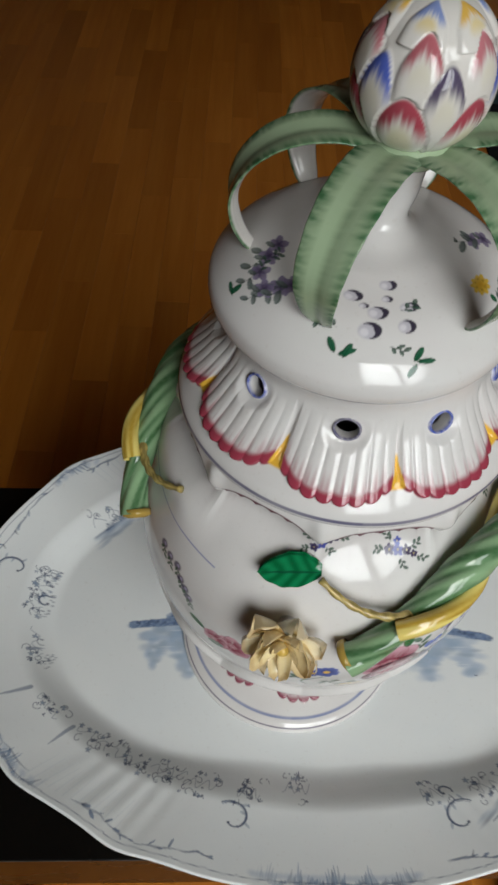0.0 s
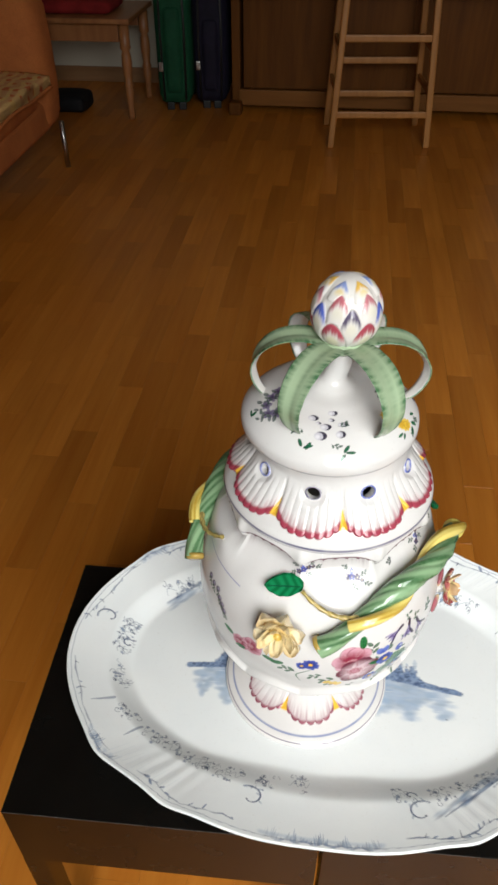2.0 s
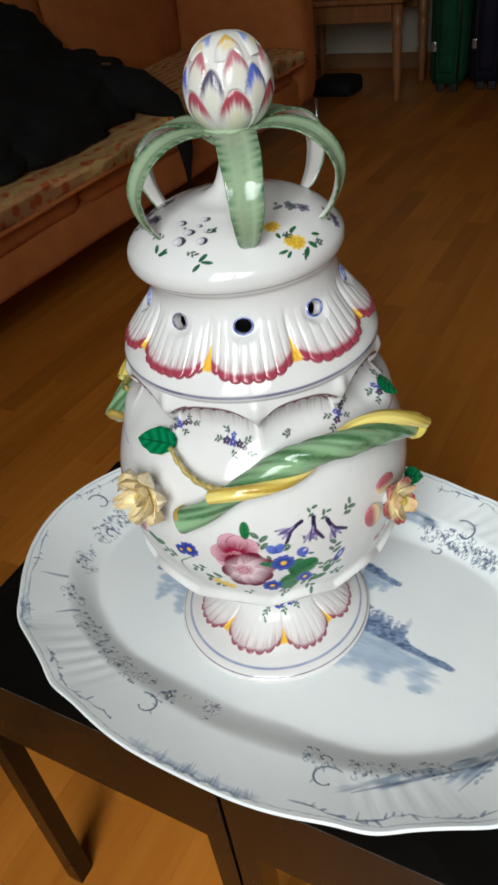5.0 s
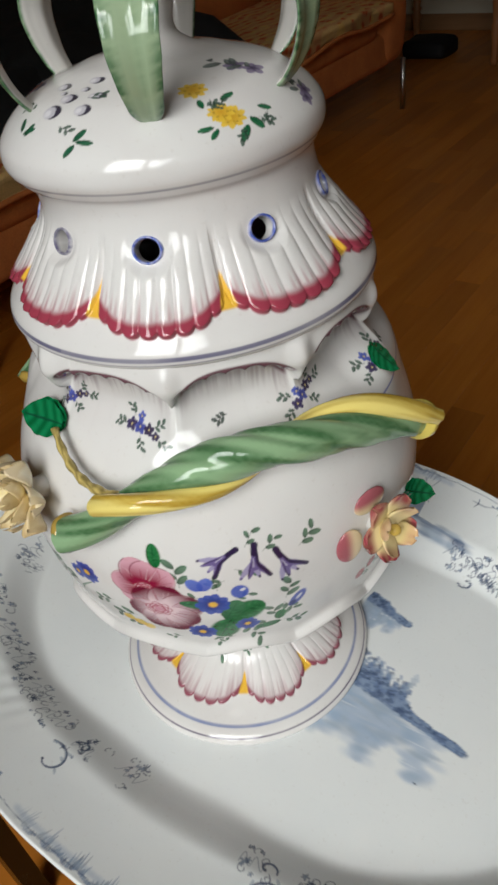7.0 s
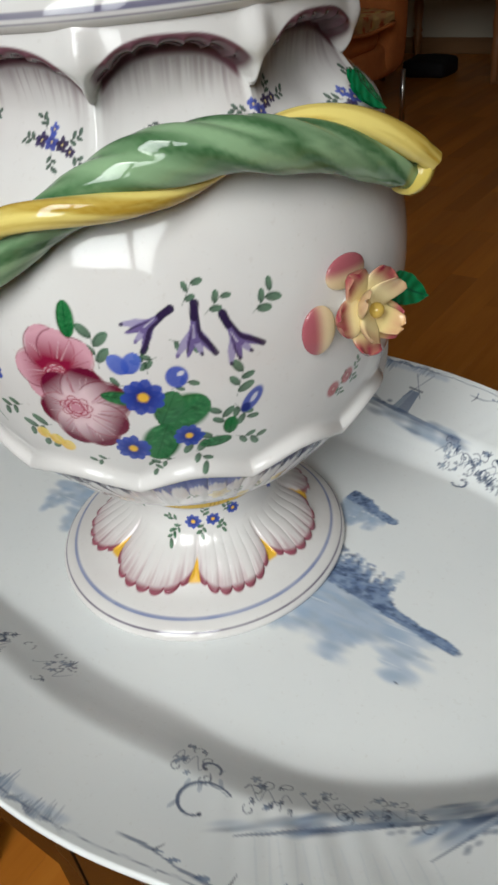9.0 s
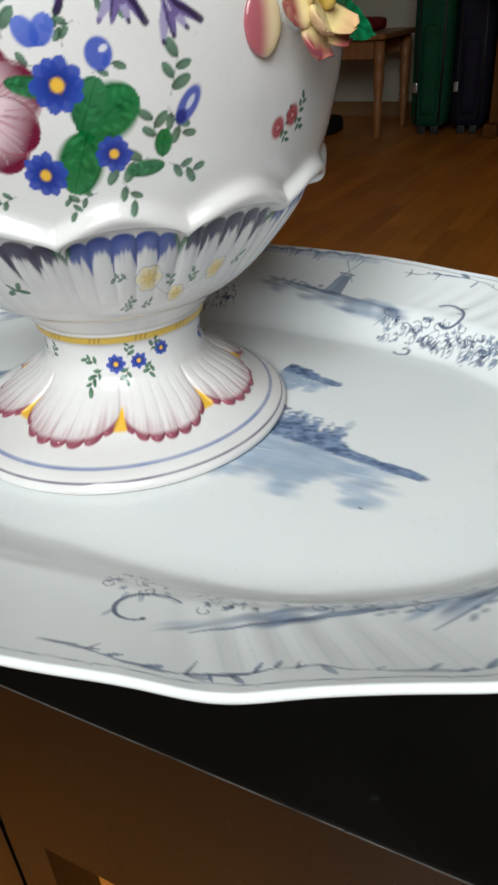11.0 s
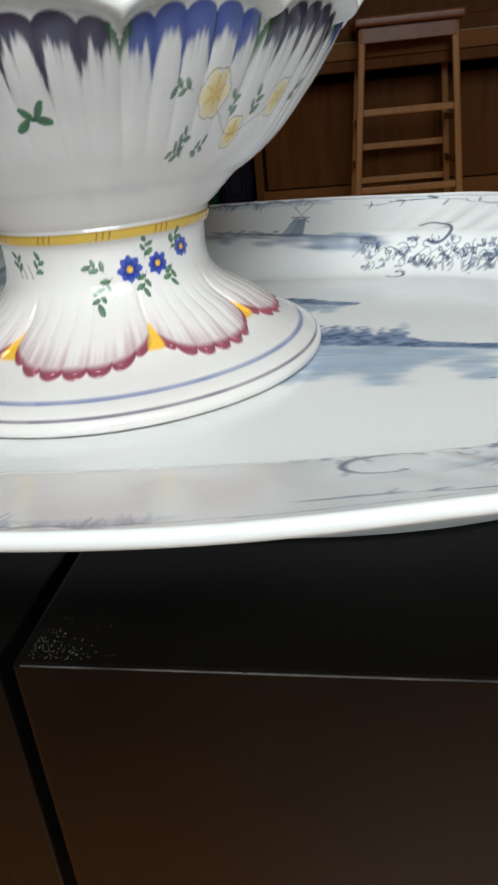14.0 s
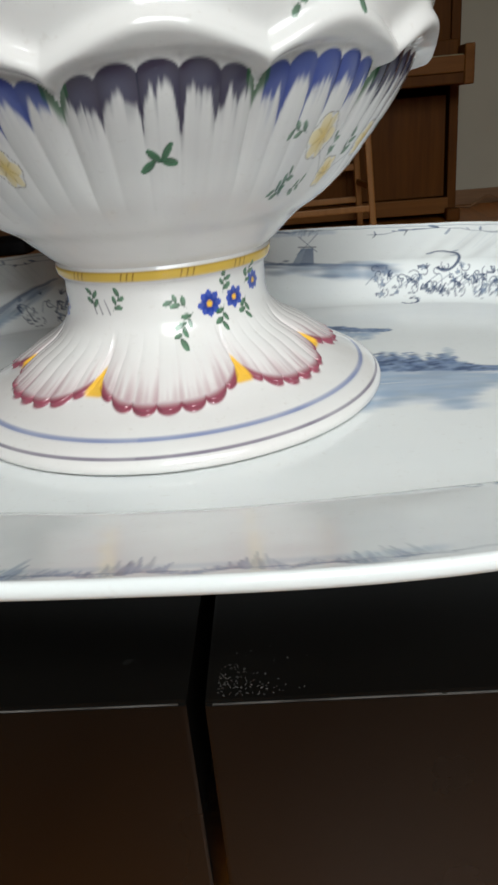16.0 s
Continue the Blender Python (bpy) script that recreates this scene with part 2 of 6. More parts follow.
def soft_box(x0, x1, y0, y1, z0, z1, bulge, rough, seed, cuts=14, bevel=0.03):
    """An upholstered block: rounded, swollen faces with a little unevenness."""
    bm = box(x0, x1, y0, y1, z0, z1)
    bmesh.ops.subdivide_edges(bm, edges=bm.edges[:], cuts=cuts, use_grid_fill=True)
    c = Vector(((x0 + x1) / 2, (y0 + y1) / 2, (z0 + z1) / 2))
    h = Vector(((x1 - x0) / 2, (y1 - y0) / 2, (z1 - z0) / 2))
    for v in bm.verts:
        q = v.co - c
        inner = Vector([max(-(h[k] - bevel), min(h[k] - bevel, q[k])) for k in range(3)])
        d = q - inner
        if d.length > 1e-9:
            q = inner + d.normalized() * bevel
        u = [q[k] / h[k] for k in range(3)]
        for k in range(3):
            if abs(u[k]) > 0.8:
                o = [u[m] for m in range(3) if m != k]
                q[k] += math.copysign(bulge * (1 - o[0] ** 2) * (1 - o[1] ** 2), u[k])
        n3 = noise.noise_vector((q + c) * 5.0 + Vector((seed, seed, 0)))
        v.co = c + q + n3 * rough
    return bm


# ---- painted ceramics: surfaces as grids of points with a brush-painted colour at each ----


def smooth_curve(pairs, step):
    """Points evenly spaced along a smooth curve through (radius, height) pairs."""
    p = np.array(pairs, float)
    k = np.r_[0, np.cumsum(np.hypot(*np.diff(p, axis=0).T))]
    slope = np.gradient(p, k, axis=0)
    out = []
    for i in range(len(p) - 1):
        h = k[i + 1] - k[i]
        m = max(2, int(round(h / step)))
        t = (np.arange(m) / m)[:, None]
        out.append((2 * t**3 - 3 * t**2 + 1) * p[i] + (t**3 - 2 * t**2 + t) * h * slope[i] + (-2 * t**3 + 3 * t**2) * p[i + 1] + (t**3 - t**2) * h * slope[i + 1])
    return np.vstack(out + [p[-1:]])


def sstep(a, b, x):
    t = np.clip((x - a) / (b - a), 0, 1)
    return t * t * (3 - 2 * t)


def grid_object(name, points, colours, mat, parent, label="", closed=True, skip=None):
    """A sheet of rows and columns of points as one smooth mesh, with its colours under the glaze."""
    n, m, _ = points.shape
    i = np.arange(n - 1)[:, None]
    j = np.arange(m if closed else m - 1)[None, :]
    j2 = (j + 1) % m
    quads = np.stack([i * m + j, i * m + j2, (i + 1) * m + j2, (i + 1) * m + j], -1).reshape(-1, 4)
    if skip is not None:
        quads = quads[~skip.reshape(-1)[quads].any(1)]
    me = bpy.data.meshes.new(name)
    me.vertices.add(n * m)
    me.vertices.foreach_set("co", points.reshape(-1).astype(np.float32))
    me.loops.add(quads.size)
    me.loops.foreach_set("vertex_index", quads.reshape(-1).astype(np.int32))
    me.polygons.add(len(quads))
    me.polygons.foreach_set("loop_start", np.arange(0, quads.size, 4, dtype=np.int32))
    me.update(calc_edges=True)
    me.shade_smooth()
    put_colours(me, colours.reshape(-1, 3))
    me.materials.append(mat)
    ob = new(name, me)
    ob.parent = parent
    if label:
        tagged(ob, label)
    return ob


def put_colours(me, colours):
    layer = me.color_attributes.new("Paint", "FLOAT_COLOR", "POINT")
    layer.data.foreach_set("color", np.c_[np.clip(colours, 0, 1), np.ones(len(colours))].reshape(-1).astype(np.float32))


def painted_part(name, bm, colour, mat, parent, label=""):
    """A bmesh part whose colour comes from a function of its points."""
    me = bpy.data.meshes.new(name)
    bm.normal_update()
    bm.to_mesh(me)
    bm.free()
    me.shade_smooth()
    co = np.empty(len(me.vertices) * 3, np.float32)
    me.vertices.foreach_get("co", co)
    put_colours(me, colour(co.reshape(-1, 3)))
    me.materials.append(mat)
    ob = new(name, me)
    ob.parent = parent
    if label:
        tagged(ob, label)
    return ob


class Brush:
    """Paints on flat coordinates u, v (metres) over an array of colours."""

    def __init__(self, u, v, colours, seed=1):
        self.u, self.v, self.c = u.reshape(-1), v.reshape(-1), colours.reshape(-1, 3)
        self.rng = random.Random(seed)
        rs = np.random.RandomState(seed)
        self.grain = 0.975 + 0.025 * rs.rand(len(self.u))

        self.sort()

    def sort(self):
        self.order = np.argsort(self.u, kind="stable")
        self.sorted_u = self.u[self.order]

    def within(self, u0, u1, v0, v1):
        lo, hi = np.searchsorted(self.sorted_u, (u0, u1))
        i = self.order[lo:hi]
        return i[(self.v[i] > v0) & (self.v[i] < v1)]

    def near(self, u, v, r):
        return self.within(u - r, u + r, v - r, v + r)

    def lay(self, idx, alpha, colour):
        a = np.clip(alpha * self.grain[idx], 0, 1)[:, None]
        self.c[idx] = self.c[idx] * (1 - a) + np.array(colour) * a

    def blob(self, u, v, rx, ry, turn, colour, alpha=1.0, soft=0.35):
        i = self.near(u, v, max(rx, ry) * (1 + soft) + 1e-4)
        if not len(i):
            return
        a = radians(turn)
        du, dv = self.u[i] - u, self.v[i] - v
        p, q = (du * math.cos(a) + dv * math.sin(a)) / rx, (-du * math.sin(a) + dv * math.cos(a)) / ry
        d = np.hypot(p, q)
        self.lay(i, alpha * (1 - sstep(1 - soft, 1 + soft * 0.4, d)), colour)

    def stroke(self, pts, w0, w1, colour, alpha=1.0, wm=None):
        """A brush line through points; widths at its ends and, if given, in its middle."""
        pts = np.array(pts, float)
        k = np.linspace(0, 1, len(pts))
        t = np.linspace(0, 1, max(3, 8 * (len(pts) - 1)))
        q = np.c_[np.interp(t, k, pts[:, 0]), np.interp(t, k, pts[:, 1])]
        if len(pts) > 2:
            for _ in range(6):
                q[1:-1] = (q[:-2] + 2 * q[1:-1] + q[2:]) / 4
        w = w0 + (w1 - w0) * t if wm is None else np.where(t < 0.5, w0 + (wm - w0) * 2 * t, wm + (w1 - wm) * (2 * t - 1))
        lo, hi = q.min(0) - w.max() - 6e-4, q.max(0) + w.max() + 6e-4
        i = self.within(lo[0], hi[0], lo[1], hi[1])
        if not len(i):
            return
        best = np.full(len(i), 9.0)
        for a, b, wa, wb in zip(q, q[1:], w, w[1:]):
            d = b - a
            L = max(d @ d, 1e-12)
            s = np.clip(((self.u[i] - a[0]) * d[0] + (self.v[i] - a[1]) * d[1]) / L, 0, 1)
            dist = np.hypot(self.u[i] - a[0] - s * d[0], self.v[i] - a[1] - s * d[1]) - (wa + (wb - wa) * s)
            best = np.minimum(best, dist)
        self.lay(i, alpha * (1 - sstep(-3.0e-4, 2.5e-4, best)), colour)

    def petal(self, u, v, length, width, turn, inner, outer, alpha=0.95, vein=None, gain=1.0, bias=0.0):
        """A drop-shaped stroke from (u, v) outwards, shading from inner to outer colour."""
        i = self.near(u, v, length * 1.1 + width)
        if not len(i):
            return
        a = radians(turn)
        du, dv = self.u[i] - u, self.v[i] - v
        p, q = (du * math.cos(a) + dv * math.sin(a)) / length, (-du * math.sin(a) + dv * math.cos(a)) / width
        half = np.sqrt(np.clip(p, 0, 1)) * np.sqrt(np.clip(1.02 - p, 0, 1)) * 2 * 0.5 + 1e-4
        d = np.abs(q) / half
        m = alpha * (1 - sstep(0.75, 1.1, d)) * ((p > 0) & (p < 1.02))
        t = np.clip(p * gain + bias, 0, 1)[:, None]
        col = np.array(inner) * (1 - t) + np.array(outer) * t
        m = np.clip(m * self.grain[i], 0, 1)[:, None]
        self.c[i] = self.c[i] * (1 - m) + col * m
        if vein is not None:
            e = (u + math.cos(a) * length * 0.9, v + math.sin(a) * length * 0.9)
            self.stroke([(u, v), e], 2.2e-4, 1e-4, vein, 0.8)

    def leaf(self, u, v, length, width, turn, colour, edge=None):
        edge = edge or tuple(c * 0.45 for c in colour)
        light = tuple(min(1, c * 1.25 + 0.015) for c in colour)
        self.petal(u, v, length, width, turn, colour, light, 1.0)
        if length > 9e-3:
            for i in range(26):
                t, w = self.rng.uniform(0.1, 0.9), self.rng.uniform(-0.38, 0.38)
                ca, sa = math.cos(radians(turn)), math.sin(radians(turn))
                half = width * math.sqrt(t * (1 - t)) * 2
                p = (u + ca * length * t - sa * w * half, v + sa * length * t + ca * w * half)
                self.blob(*p, length * 0.09, length * 0.04, turn + (50 if w > 0 else -50), self.rng.choice((edge, light, (0.05, 0.26, 0.09))), 0.45, 0.8)
        a = radians(turn)
        d = (math.cos(a), math.sin(a))
        s = (-d[1], d[0])
        side = [(u + d[0] * length * t + s[0] * width * 0.85 * math.sqrt(t * (1 - t)), v + d[1] * length * t + s[1] * width * 0.85 * math.sqrt(t * (1 - t))) for t in (0.02, 0.2, 0.5, 0.8, 0.98)]
        self.stroke(side, 1.5e-4, 1.5e-4, edge, 0.75, 3.5e-4)
        self.stroke([(u, v), (u + d[0] * length * 0.95, v + d[1] * length * 0.95)], 2.5e-4, 1e-4, edge, 0.7)

    def daisy(self, u, v, r, petals, blue, heart, dark):
        for k in range(petals):
            a = 360 / petals * k + self.rng.uniform(-6, 6)
            self.petal(u, v, r * self.rng.uniform(1.0, 1.15), r * 0.74, a, dark, blue, 0.97)
        self.blob(u, v, r * 0.30, r * 0.30, 0, heart, 1.0)
        for k in range(5):
            a = k * 1.257
            self.blob(u + r * 0.3 * math.cos(a), v + r * 0.3 * math.sin(a), r * 0.06, r * 0.06, 0, (0.25, 0.12, 0.02), 0.6)

    def sprig(self, u, v, length, turn, colour, leaves=5):
        a = radians(turn)
        end = (u + length * math.cos(a), v + length * math.sin(a))
        self.stroke([(u, v), end], 1.6e-4, 1.2e-4, tuple(c * 0.6 for c in colour), 0.7)
        for k in range(leaves):
            t = (k + 0.7) / leaves
            side = 1 if k % 2 else -1
            pu, pv, pa = u + (end[0] - u) * t, v + (end[1] - v) * t, turn + side * self.rng.uniform(38, 58)
            size = length * self.rng.uniform(0.44, 0.62)
            self.petal(pu, pv, size, size * 0.56, pa, tuple(c * 0.6 for c in colour), tuple(min(1, c * 1.3 + 0.03) for c in colour), 0.9)
            ca, sa = math.cos(radians(pa)), math.sin(radians(pa))
            self.stroke([(pu, pv), (pu + size * (0.5 * ca - 0.22 * sa), pv + size * (0.5 * sa + 0.22 * ca)), (pu + size * ca, pv + size * sa)], 1e-4, 1e-4, (0.012, 0.03, 0.02), 0.75, 1.8e-4)


WHITE = (0.70, 0.683, 0.668)
MAGENTA, ROSE, PINK = (0.31, 0.010, 0.042), (0.38, 0.075, 0.13), (0.62, 0.33, 0.40)
BLUE, DARKBLUE, SKYBLUE = (0.030, 0.075, 0.42), (0.012, 0.022, 0.16), (0.20, 0.28, 0.58)
PURPLE, VIOLET, LILAC = (0.045, 0.028, 0.085), (0.13, 0.095, 0.26), (0.42, 0.38, 0.55)
YELLOW, CREAM = (0.78, 0.46, 0.055), (0.78, 0.62, 0.34)
GREEN, LEAFGREEN, SAGE = (0.003, 0.115, 0.026), (0.020, 0.125, 0.045), (0.20, 0.32, 0.18)
INK = (0.05, 0.045, 0.07)

# ---- the vase ----
VASE_AT = (0.0786, 0.3535, 0.4985)
vase = thing("potpourri_vase", *VASE_AT, "tall white faience potpourri vase painted with flowers, standing on a platter", "vase")
MM = 0.001
BM, FM, DM = 0.00142, 0.0017, 0.0015

# columns: close together on the side that the light and the walk are on
TH = np.radians(np.r_[np.arange(-100, 128, 0.29), np.arange(128, 260, 1.6)])


def place(th, r, z):
    """Vase surface point from angle, radius and height above the room's floor; the old pot leans a little."""
    return np.stack([r * np.sin(th) + 0.020 * (z - 0.5), -r * np.cos(th) + 0.009 * (z - 0.5), z - VASE_AT[2]], -1)


def spot(deg, r, z):
    return Vector(place(np.array(radians(deg)), np.array(r), np.array(z)))


def shells(th, joins):
    """For each angle: the shell's number, place across it (-1 to 1) and half width in radians."""
    j = np.radians(np.array(joins + [joins[0] + 360], float))
    t = (th - j[0]) % (2 * math.pi) + j[0]
    k = np.clip(np.searchsorted(j, t, side="right") - 1, 0, len(joins) - 1)
    half = (j[k + 1] - j[k]) / 2
    return k, (t - (j[k] + j[k + 1]) / 2) / half, half


def column_noise(th, scale, seed):
    rs = np.random.RandomState(seed)
    x = np.arange(0, 361, scale)
    y = rs.rand(len(x))
    return np.interp(np.degrees(th) % 360, x, y)


def ribbed(q, ribs):
    """Rounded ribs across a shell, 0 in the narrow grooves and 1 on the crests."""
    c = (ribs * (q + 1) / 2) % 1 * 2 - 1
    return 1 - np.abs(c) ** 2.6


def lobes(q, ribs):
    """Half-round scallops, one at the end of each rib."""
    c = (ribs * (q + 1) / 2) % 1 * 2 - 1
    return np.sqrt(np.clip(1 - 0.97 * c * c, 0, 1))


def tint(col, colour, m):
    m = np.clip(m, 0, 1)[..., None]
    return col * (1 - m) + np.array(colour) * m


# foot
FOOT_JOINS = [-122, -70, -18.5, 33.5, 76, 128, 180]
foot_curve = smooth_curve([(0.0800, 0.4985), (0.0826, 0.4995), (0.0828, 0.5015), (0.0812, 0.5038), (0.0745, 0.5078), (0.0655, 0.5120), (0.0530, 0.5200), (0.0440, 0.5268), (0.0402, 0.5335), (0.0392, 0.5420), (0.0400, 0.5480), (0.0412, 0.5492), (0.0418, 0.5520), (0.0412, 0.5545)], 0.0006)
R0, Z0 = foot_curve[:, :1], foot_curve[:, 1:]
th = TH[None, :]
k, q, half = shells(th, FOOT_JOINS)
rib = ribbed(q, 7)
edge = 0.5133 + 0.0062 * np.abs(q) ** 3.2 - 0.0017 * lobes(q, 7)
inside = sstep(-0.0004, 0.0006, Z0 - edge) * (1 - sstep(0.519, 0.533, Z0))
puff = (1 - np.abs(q) ** 4)
r = R0 + inside * (0.0012 * puff + 0.0006 * rib * sstep(0.0, 0.004, Z0 - edge + 0.003) - 0.0014 * (np.abs(q) > 0.95))
zz = Z0 + inside * 0.0011 * puff + 0 * th
col = np.empty(zz.shape + (3,))
col[:] = WHITE
r = np.broadcast_to(r, zz.shape)
d = zz - edge
streak = column_noise(th, 0.8, 3)
hair = (1 - sstep(0.001, 0.0045 + 0.0060 * streak, d)) * (0.15 + 0.40 * streak)
band = np.clip(np.maximum(1 - sstep(0.0006 + 0.0011 * rib, 0.0024 + 0.0015 * rib, d), hair) * sstep(-0.0008, -0.0002, d), 0, 1) * (np.abs(q) < 0.93)
wash = np.clip(1 - d / 0.013, 0, 1) * (d > 0) * 0.20 * (0.4 + streak)
for c in range(3):
    col[..., c] = col[..., c] * (1 - wash) + PINK[c] * wash
    col[..., c] = col[..., c] * (1 - 0.92 * band) + (0.22, 0.012, 0.045)[c] * 0.92 * band
tip = np.clip(1 - sstep(0.6, 1.0, np.abs(1 - np.abs(q)) / (0.02 + 0.13 * sstep(0.5225, 0.5155, zz))), 0, 1) * sstep(0.5145, 0.5155, zz) * (1 - sstep(0.5205, 0.5225, zz))
for c in range(3):
    col[..., c] = col[..., c] * (1 - tip) + YELLOW[c] * tip
b = Brush(np.broadcast_to(TH[None, :] * 0.040, zz.shape), zz, col, 5)
for z, w, ink, al in ((0.50745, 0.00024, (0.10, 0.15, 0.36), 0.8), (0.50395, 0.00022, (0.08, 0.055, 0.12), 0.85)):
    m = al * (1 - sstep(w, w * 2.2, np.abs(Z0 - z))) * (0.75 + 0.25 * column_noise(th, 7, 4))
    for c in range(3):
        col[..., c] = col[..., c] * (1 - m) + ink[c] * m
ring = (1 - sstep(0.0014, 0.0018, np.abs(Z0 - 0.5512))) + 0 * th
for c in range(3):
    col[..., c] = col[..., c] * (1 - ring) + (0.60, 0.40, 0.07)[c] * ring
for a in range(-96, 125, 29):
    for k in (-3, 0, 3):
        b.stroke([(radians(a + k) * 0.040, 0.5499), (radians(a + k + 1) * 0.040, 0.5524)], 1.8e-4, 2.6e-4, (0.12, 0.05, 0.01), 0.85)
for z in (0.5494, 0.5528):
    b.stroke([(radians(a) * 0.040, z) for a in range(-95, 126, 10)], 1.6e-4, 1.6e-4, (0.14, 0.06, 0.015), 0.75)
for a, z, s in ((31.6, 0.5385, 2.5), (47.2, 0.5390, 2.2), (64, 0.5425, 2.0), (-66, 0.5380, 2.3), (112, 0.5390, 2.3)):
    b.daisy(radians(a) * 0.040, z, s * FM, 8, BLUE, YELLOW, DARKBLUE)
for a, z, turn in ((19, 0.5385, 150), (22, 0.5365, 230), (40, 0.5415, 80), (40, 0.537, 250), (56, 0.5425, 60), (56, 0.538, 250), (17, 0.534, 250), (-20, 0.539, 60), (-32, 0.539, 100)):
    b.sprig(radians(a) * 0.040, z, 3.6 * FM, turn, LEAFGREEN, 4)
for a in (-31, -27, -22):
    b.stroke([(radians(a - 3) * 0.040, 0.5425), (radians(a) * 0.040, 0.5375)], 2e-4, 3e-4, INK, 0.8)
pts = place(np.broadcast_to(th, zz.shape), r, zz)
pts[..., 1] -= 0.0042 * sstep(0.050, 0.080, r)
pts[..., :2] *= 1 + 0.012 * sstep(0.060, 0.080, r)[..., None]
grid_object("foot", pts, col, M_VASE, vase, "white flared foot with magenta-edged shells and a yellow ring")
bm = bmesh.new()
bmesh.ops.create_circle(bm, cap_ends=True, radius=0.0802, segments=72)
bm.transform(Matrix.Translation((0, -0.0042, 0.0004)))
painted_part("foot_underside", bm, lambda co: np.tile(np.array((0.55, 0.45, 0.36)), (len(co), 1)), M_VASE, vase)

# body: a fluted cup of shells below, the painted belly and the hanging collar above
CUP_JOINS = [-64, -34, -4, 28.5, 55.5, 83, 112, 142, 172, 202, 232, 263]
COLLAR_TIPS = [-90, -50, -11, 30, 68.5, 107, 147, 187, 228]
body_curve = smooth_curve([(0.0405, 0.5535), (0.0440, 0.5562), (0.0480, 0.5600), (0.0530, 0.5645), (0.0612, 0.5695), (0.0697, 0.5765), (0.0792, 0.5875), (0.0873, 0.5980), (0.0934, 0.6080), (0.0968, 0.6170), (0.0995, 0.6250), (0.1030, 0.6380), (0.1060, 0.6530), (0.1074, 0.6680), (0.1068, 0.6850), (0.1030, 0.7030), (0.0958, 0.7210), (0.0868, 0.7350), (0.0792, 0.7480), (0.0755, 0.7600), (0.0755, 0.7760)], 0.00050)
R0, Z0 = body_curve[:, :1], body_curve[:, 1:]
k, q, half = shells(th, CUP_JOINS)
rib = ribbed(q, 5)
arch = 0.6048 + 0.0075 * np.sqrt(np.clip(1.02 - np.abs(q) ** 2.4, 0, 1))
top = arch + 0.0024 * lobes(q, 5)
wave_line = 0.6052 + 0.0078 * np.cos(math.pi * q / 2) ** 1.2
fan = sstep(0.570, 0.597, Z0)
below = 1 - sstep(-0.0008, 0.0012, Z0 - arch - 0.0016)
r = R0 - below * fan * (0.0008 * (1 - rib) + 0.0016 * np.abs(q) ** 6)
roll = np.exp(-(((Z0 - wave_line - 0.0056) / 0.0046) ** 2))
r = r + roll * 0.0052 * (1 - below)
# collar
kc, qc, halfc = shells(th, COLLAR_TIPS)
ribc = ribbed(qc, 7)
wander = column_noise(th, 13, 31) - 0.5
hang = 0.7520 + 0.0142 * np.clip(1 - np.abs(qc) ** 2.6, 0, 1) ** 0.8 + 0.0016 * lobes(qc, 7) * (np.abs(qc) < 0.97) + 0.0012 * wander
rise = np.clip((Z0 - hang) / (0.0030 + 0.0035 * np.exp(-(((np.abs(qc) - 1) / 0.2) ** 2))), 0, 1)
over = np.sqrt(np.clip(1 - (1 - rise) ** 2, 0, 1))
drip = np.exp(-(((np.abs(qc) - 1) / 0.17) ** 2))
r = r + over * (0.0092 + 0.0010 * drip - 0.0022 * sstep(0.765, 0.776, Z0) - 0.0034 * drip * (1 - sstep(0.752, 0.764, Z0)) + 0.0018 * drip * sstep(0.758, 0.766, Z0) * (1 - sstep(0.770, 0.777, Z0)) + 0.0006 * wander)
over = (rise > 0) * 1.0
scoop = (1 - over) * sstep(0.722, 0.752, Z0)
r = r - scoop * (0.0004 + 0.0058 * np.clip(1 - qc**2, 0, 1) * np.exp(-(((Z0 - 0.748) / 0.0115) ** 2)) + 0.00012 * (1 - ribc) * (np.abs(qc) < 0.96) * sstep(0.742, 0.758, Z0))
deg = np.degrees(th)
plain_side = np.clip(sstep(88, 104, deg) + 1 - sstep(-62, -42, deg), 0, 1)
r = r + plain_side * 0.0075 * np.exp(-(((Z0 - 0.739) / 0.015) ** 2)) * (1 - over)
zz = Z0 + 0 * th
r = r + 0 * th
col = np.empty(zz.shape + (3,))
col[:] = WHITE
d = arch + 0.0030 * lobes(q, 5) - 0.0020 - Z0
streak = column_noise(th, 0.55, 8)
kk = k + 0 * Z0
shade = np.where((kk % 2 == 1)[..., None], np.array(BLUE) * 0.6, np.array((0.022, 0.014, 0.045)))
cell = np.abs((5 * (q + 1) / 2) % 1 * 2 - 1)
fine = column_noise(th, 0.45, 44)
reach = 0.0040 + 0.0026 * fine + 0.0095 * cell**4 * (0.4 + 0.6 * fine) + 0.0035 * streak
m = np.maximum(1 - sstep(reach - 0.0012, reach + 0.0022, d), 0.40 * (1 - sstep(reach, reach + 0.009 * streak, d)) * fine) * sstep(0.0003, 0.0010, d) * (np.abs(q) < 0.9)
lighter = sstep(0.001, 0.006, d) * (1 - cell**2) * np.where(kk % 2 == 1, 0.16, 0.08)
groove = 1 - sstep(0.0, 0.10, rib)
col = tint(col, (0.30, 0.29, 0.33), 0.10 * below * fan * (0.5 + streak))
m = m[..., None] * 0.95
shade = shade * (1 - lighter[..., None]) + np.array((0.30, 0.34, 0.55)) * lighter[..., None]
col = col * (1 - m) + shade * m
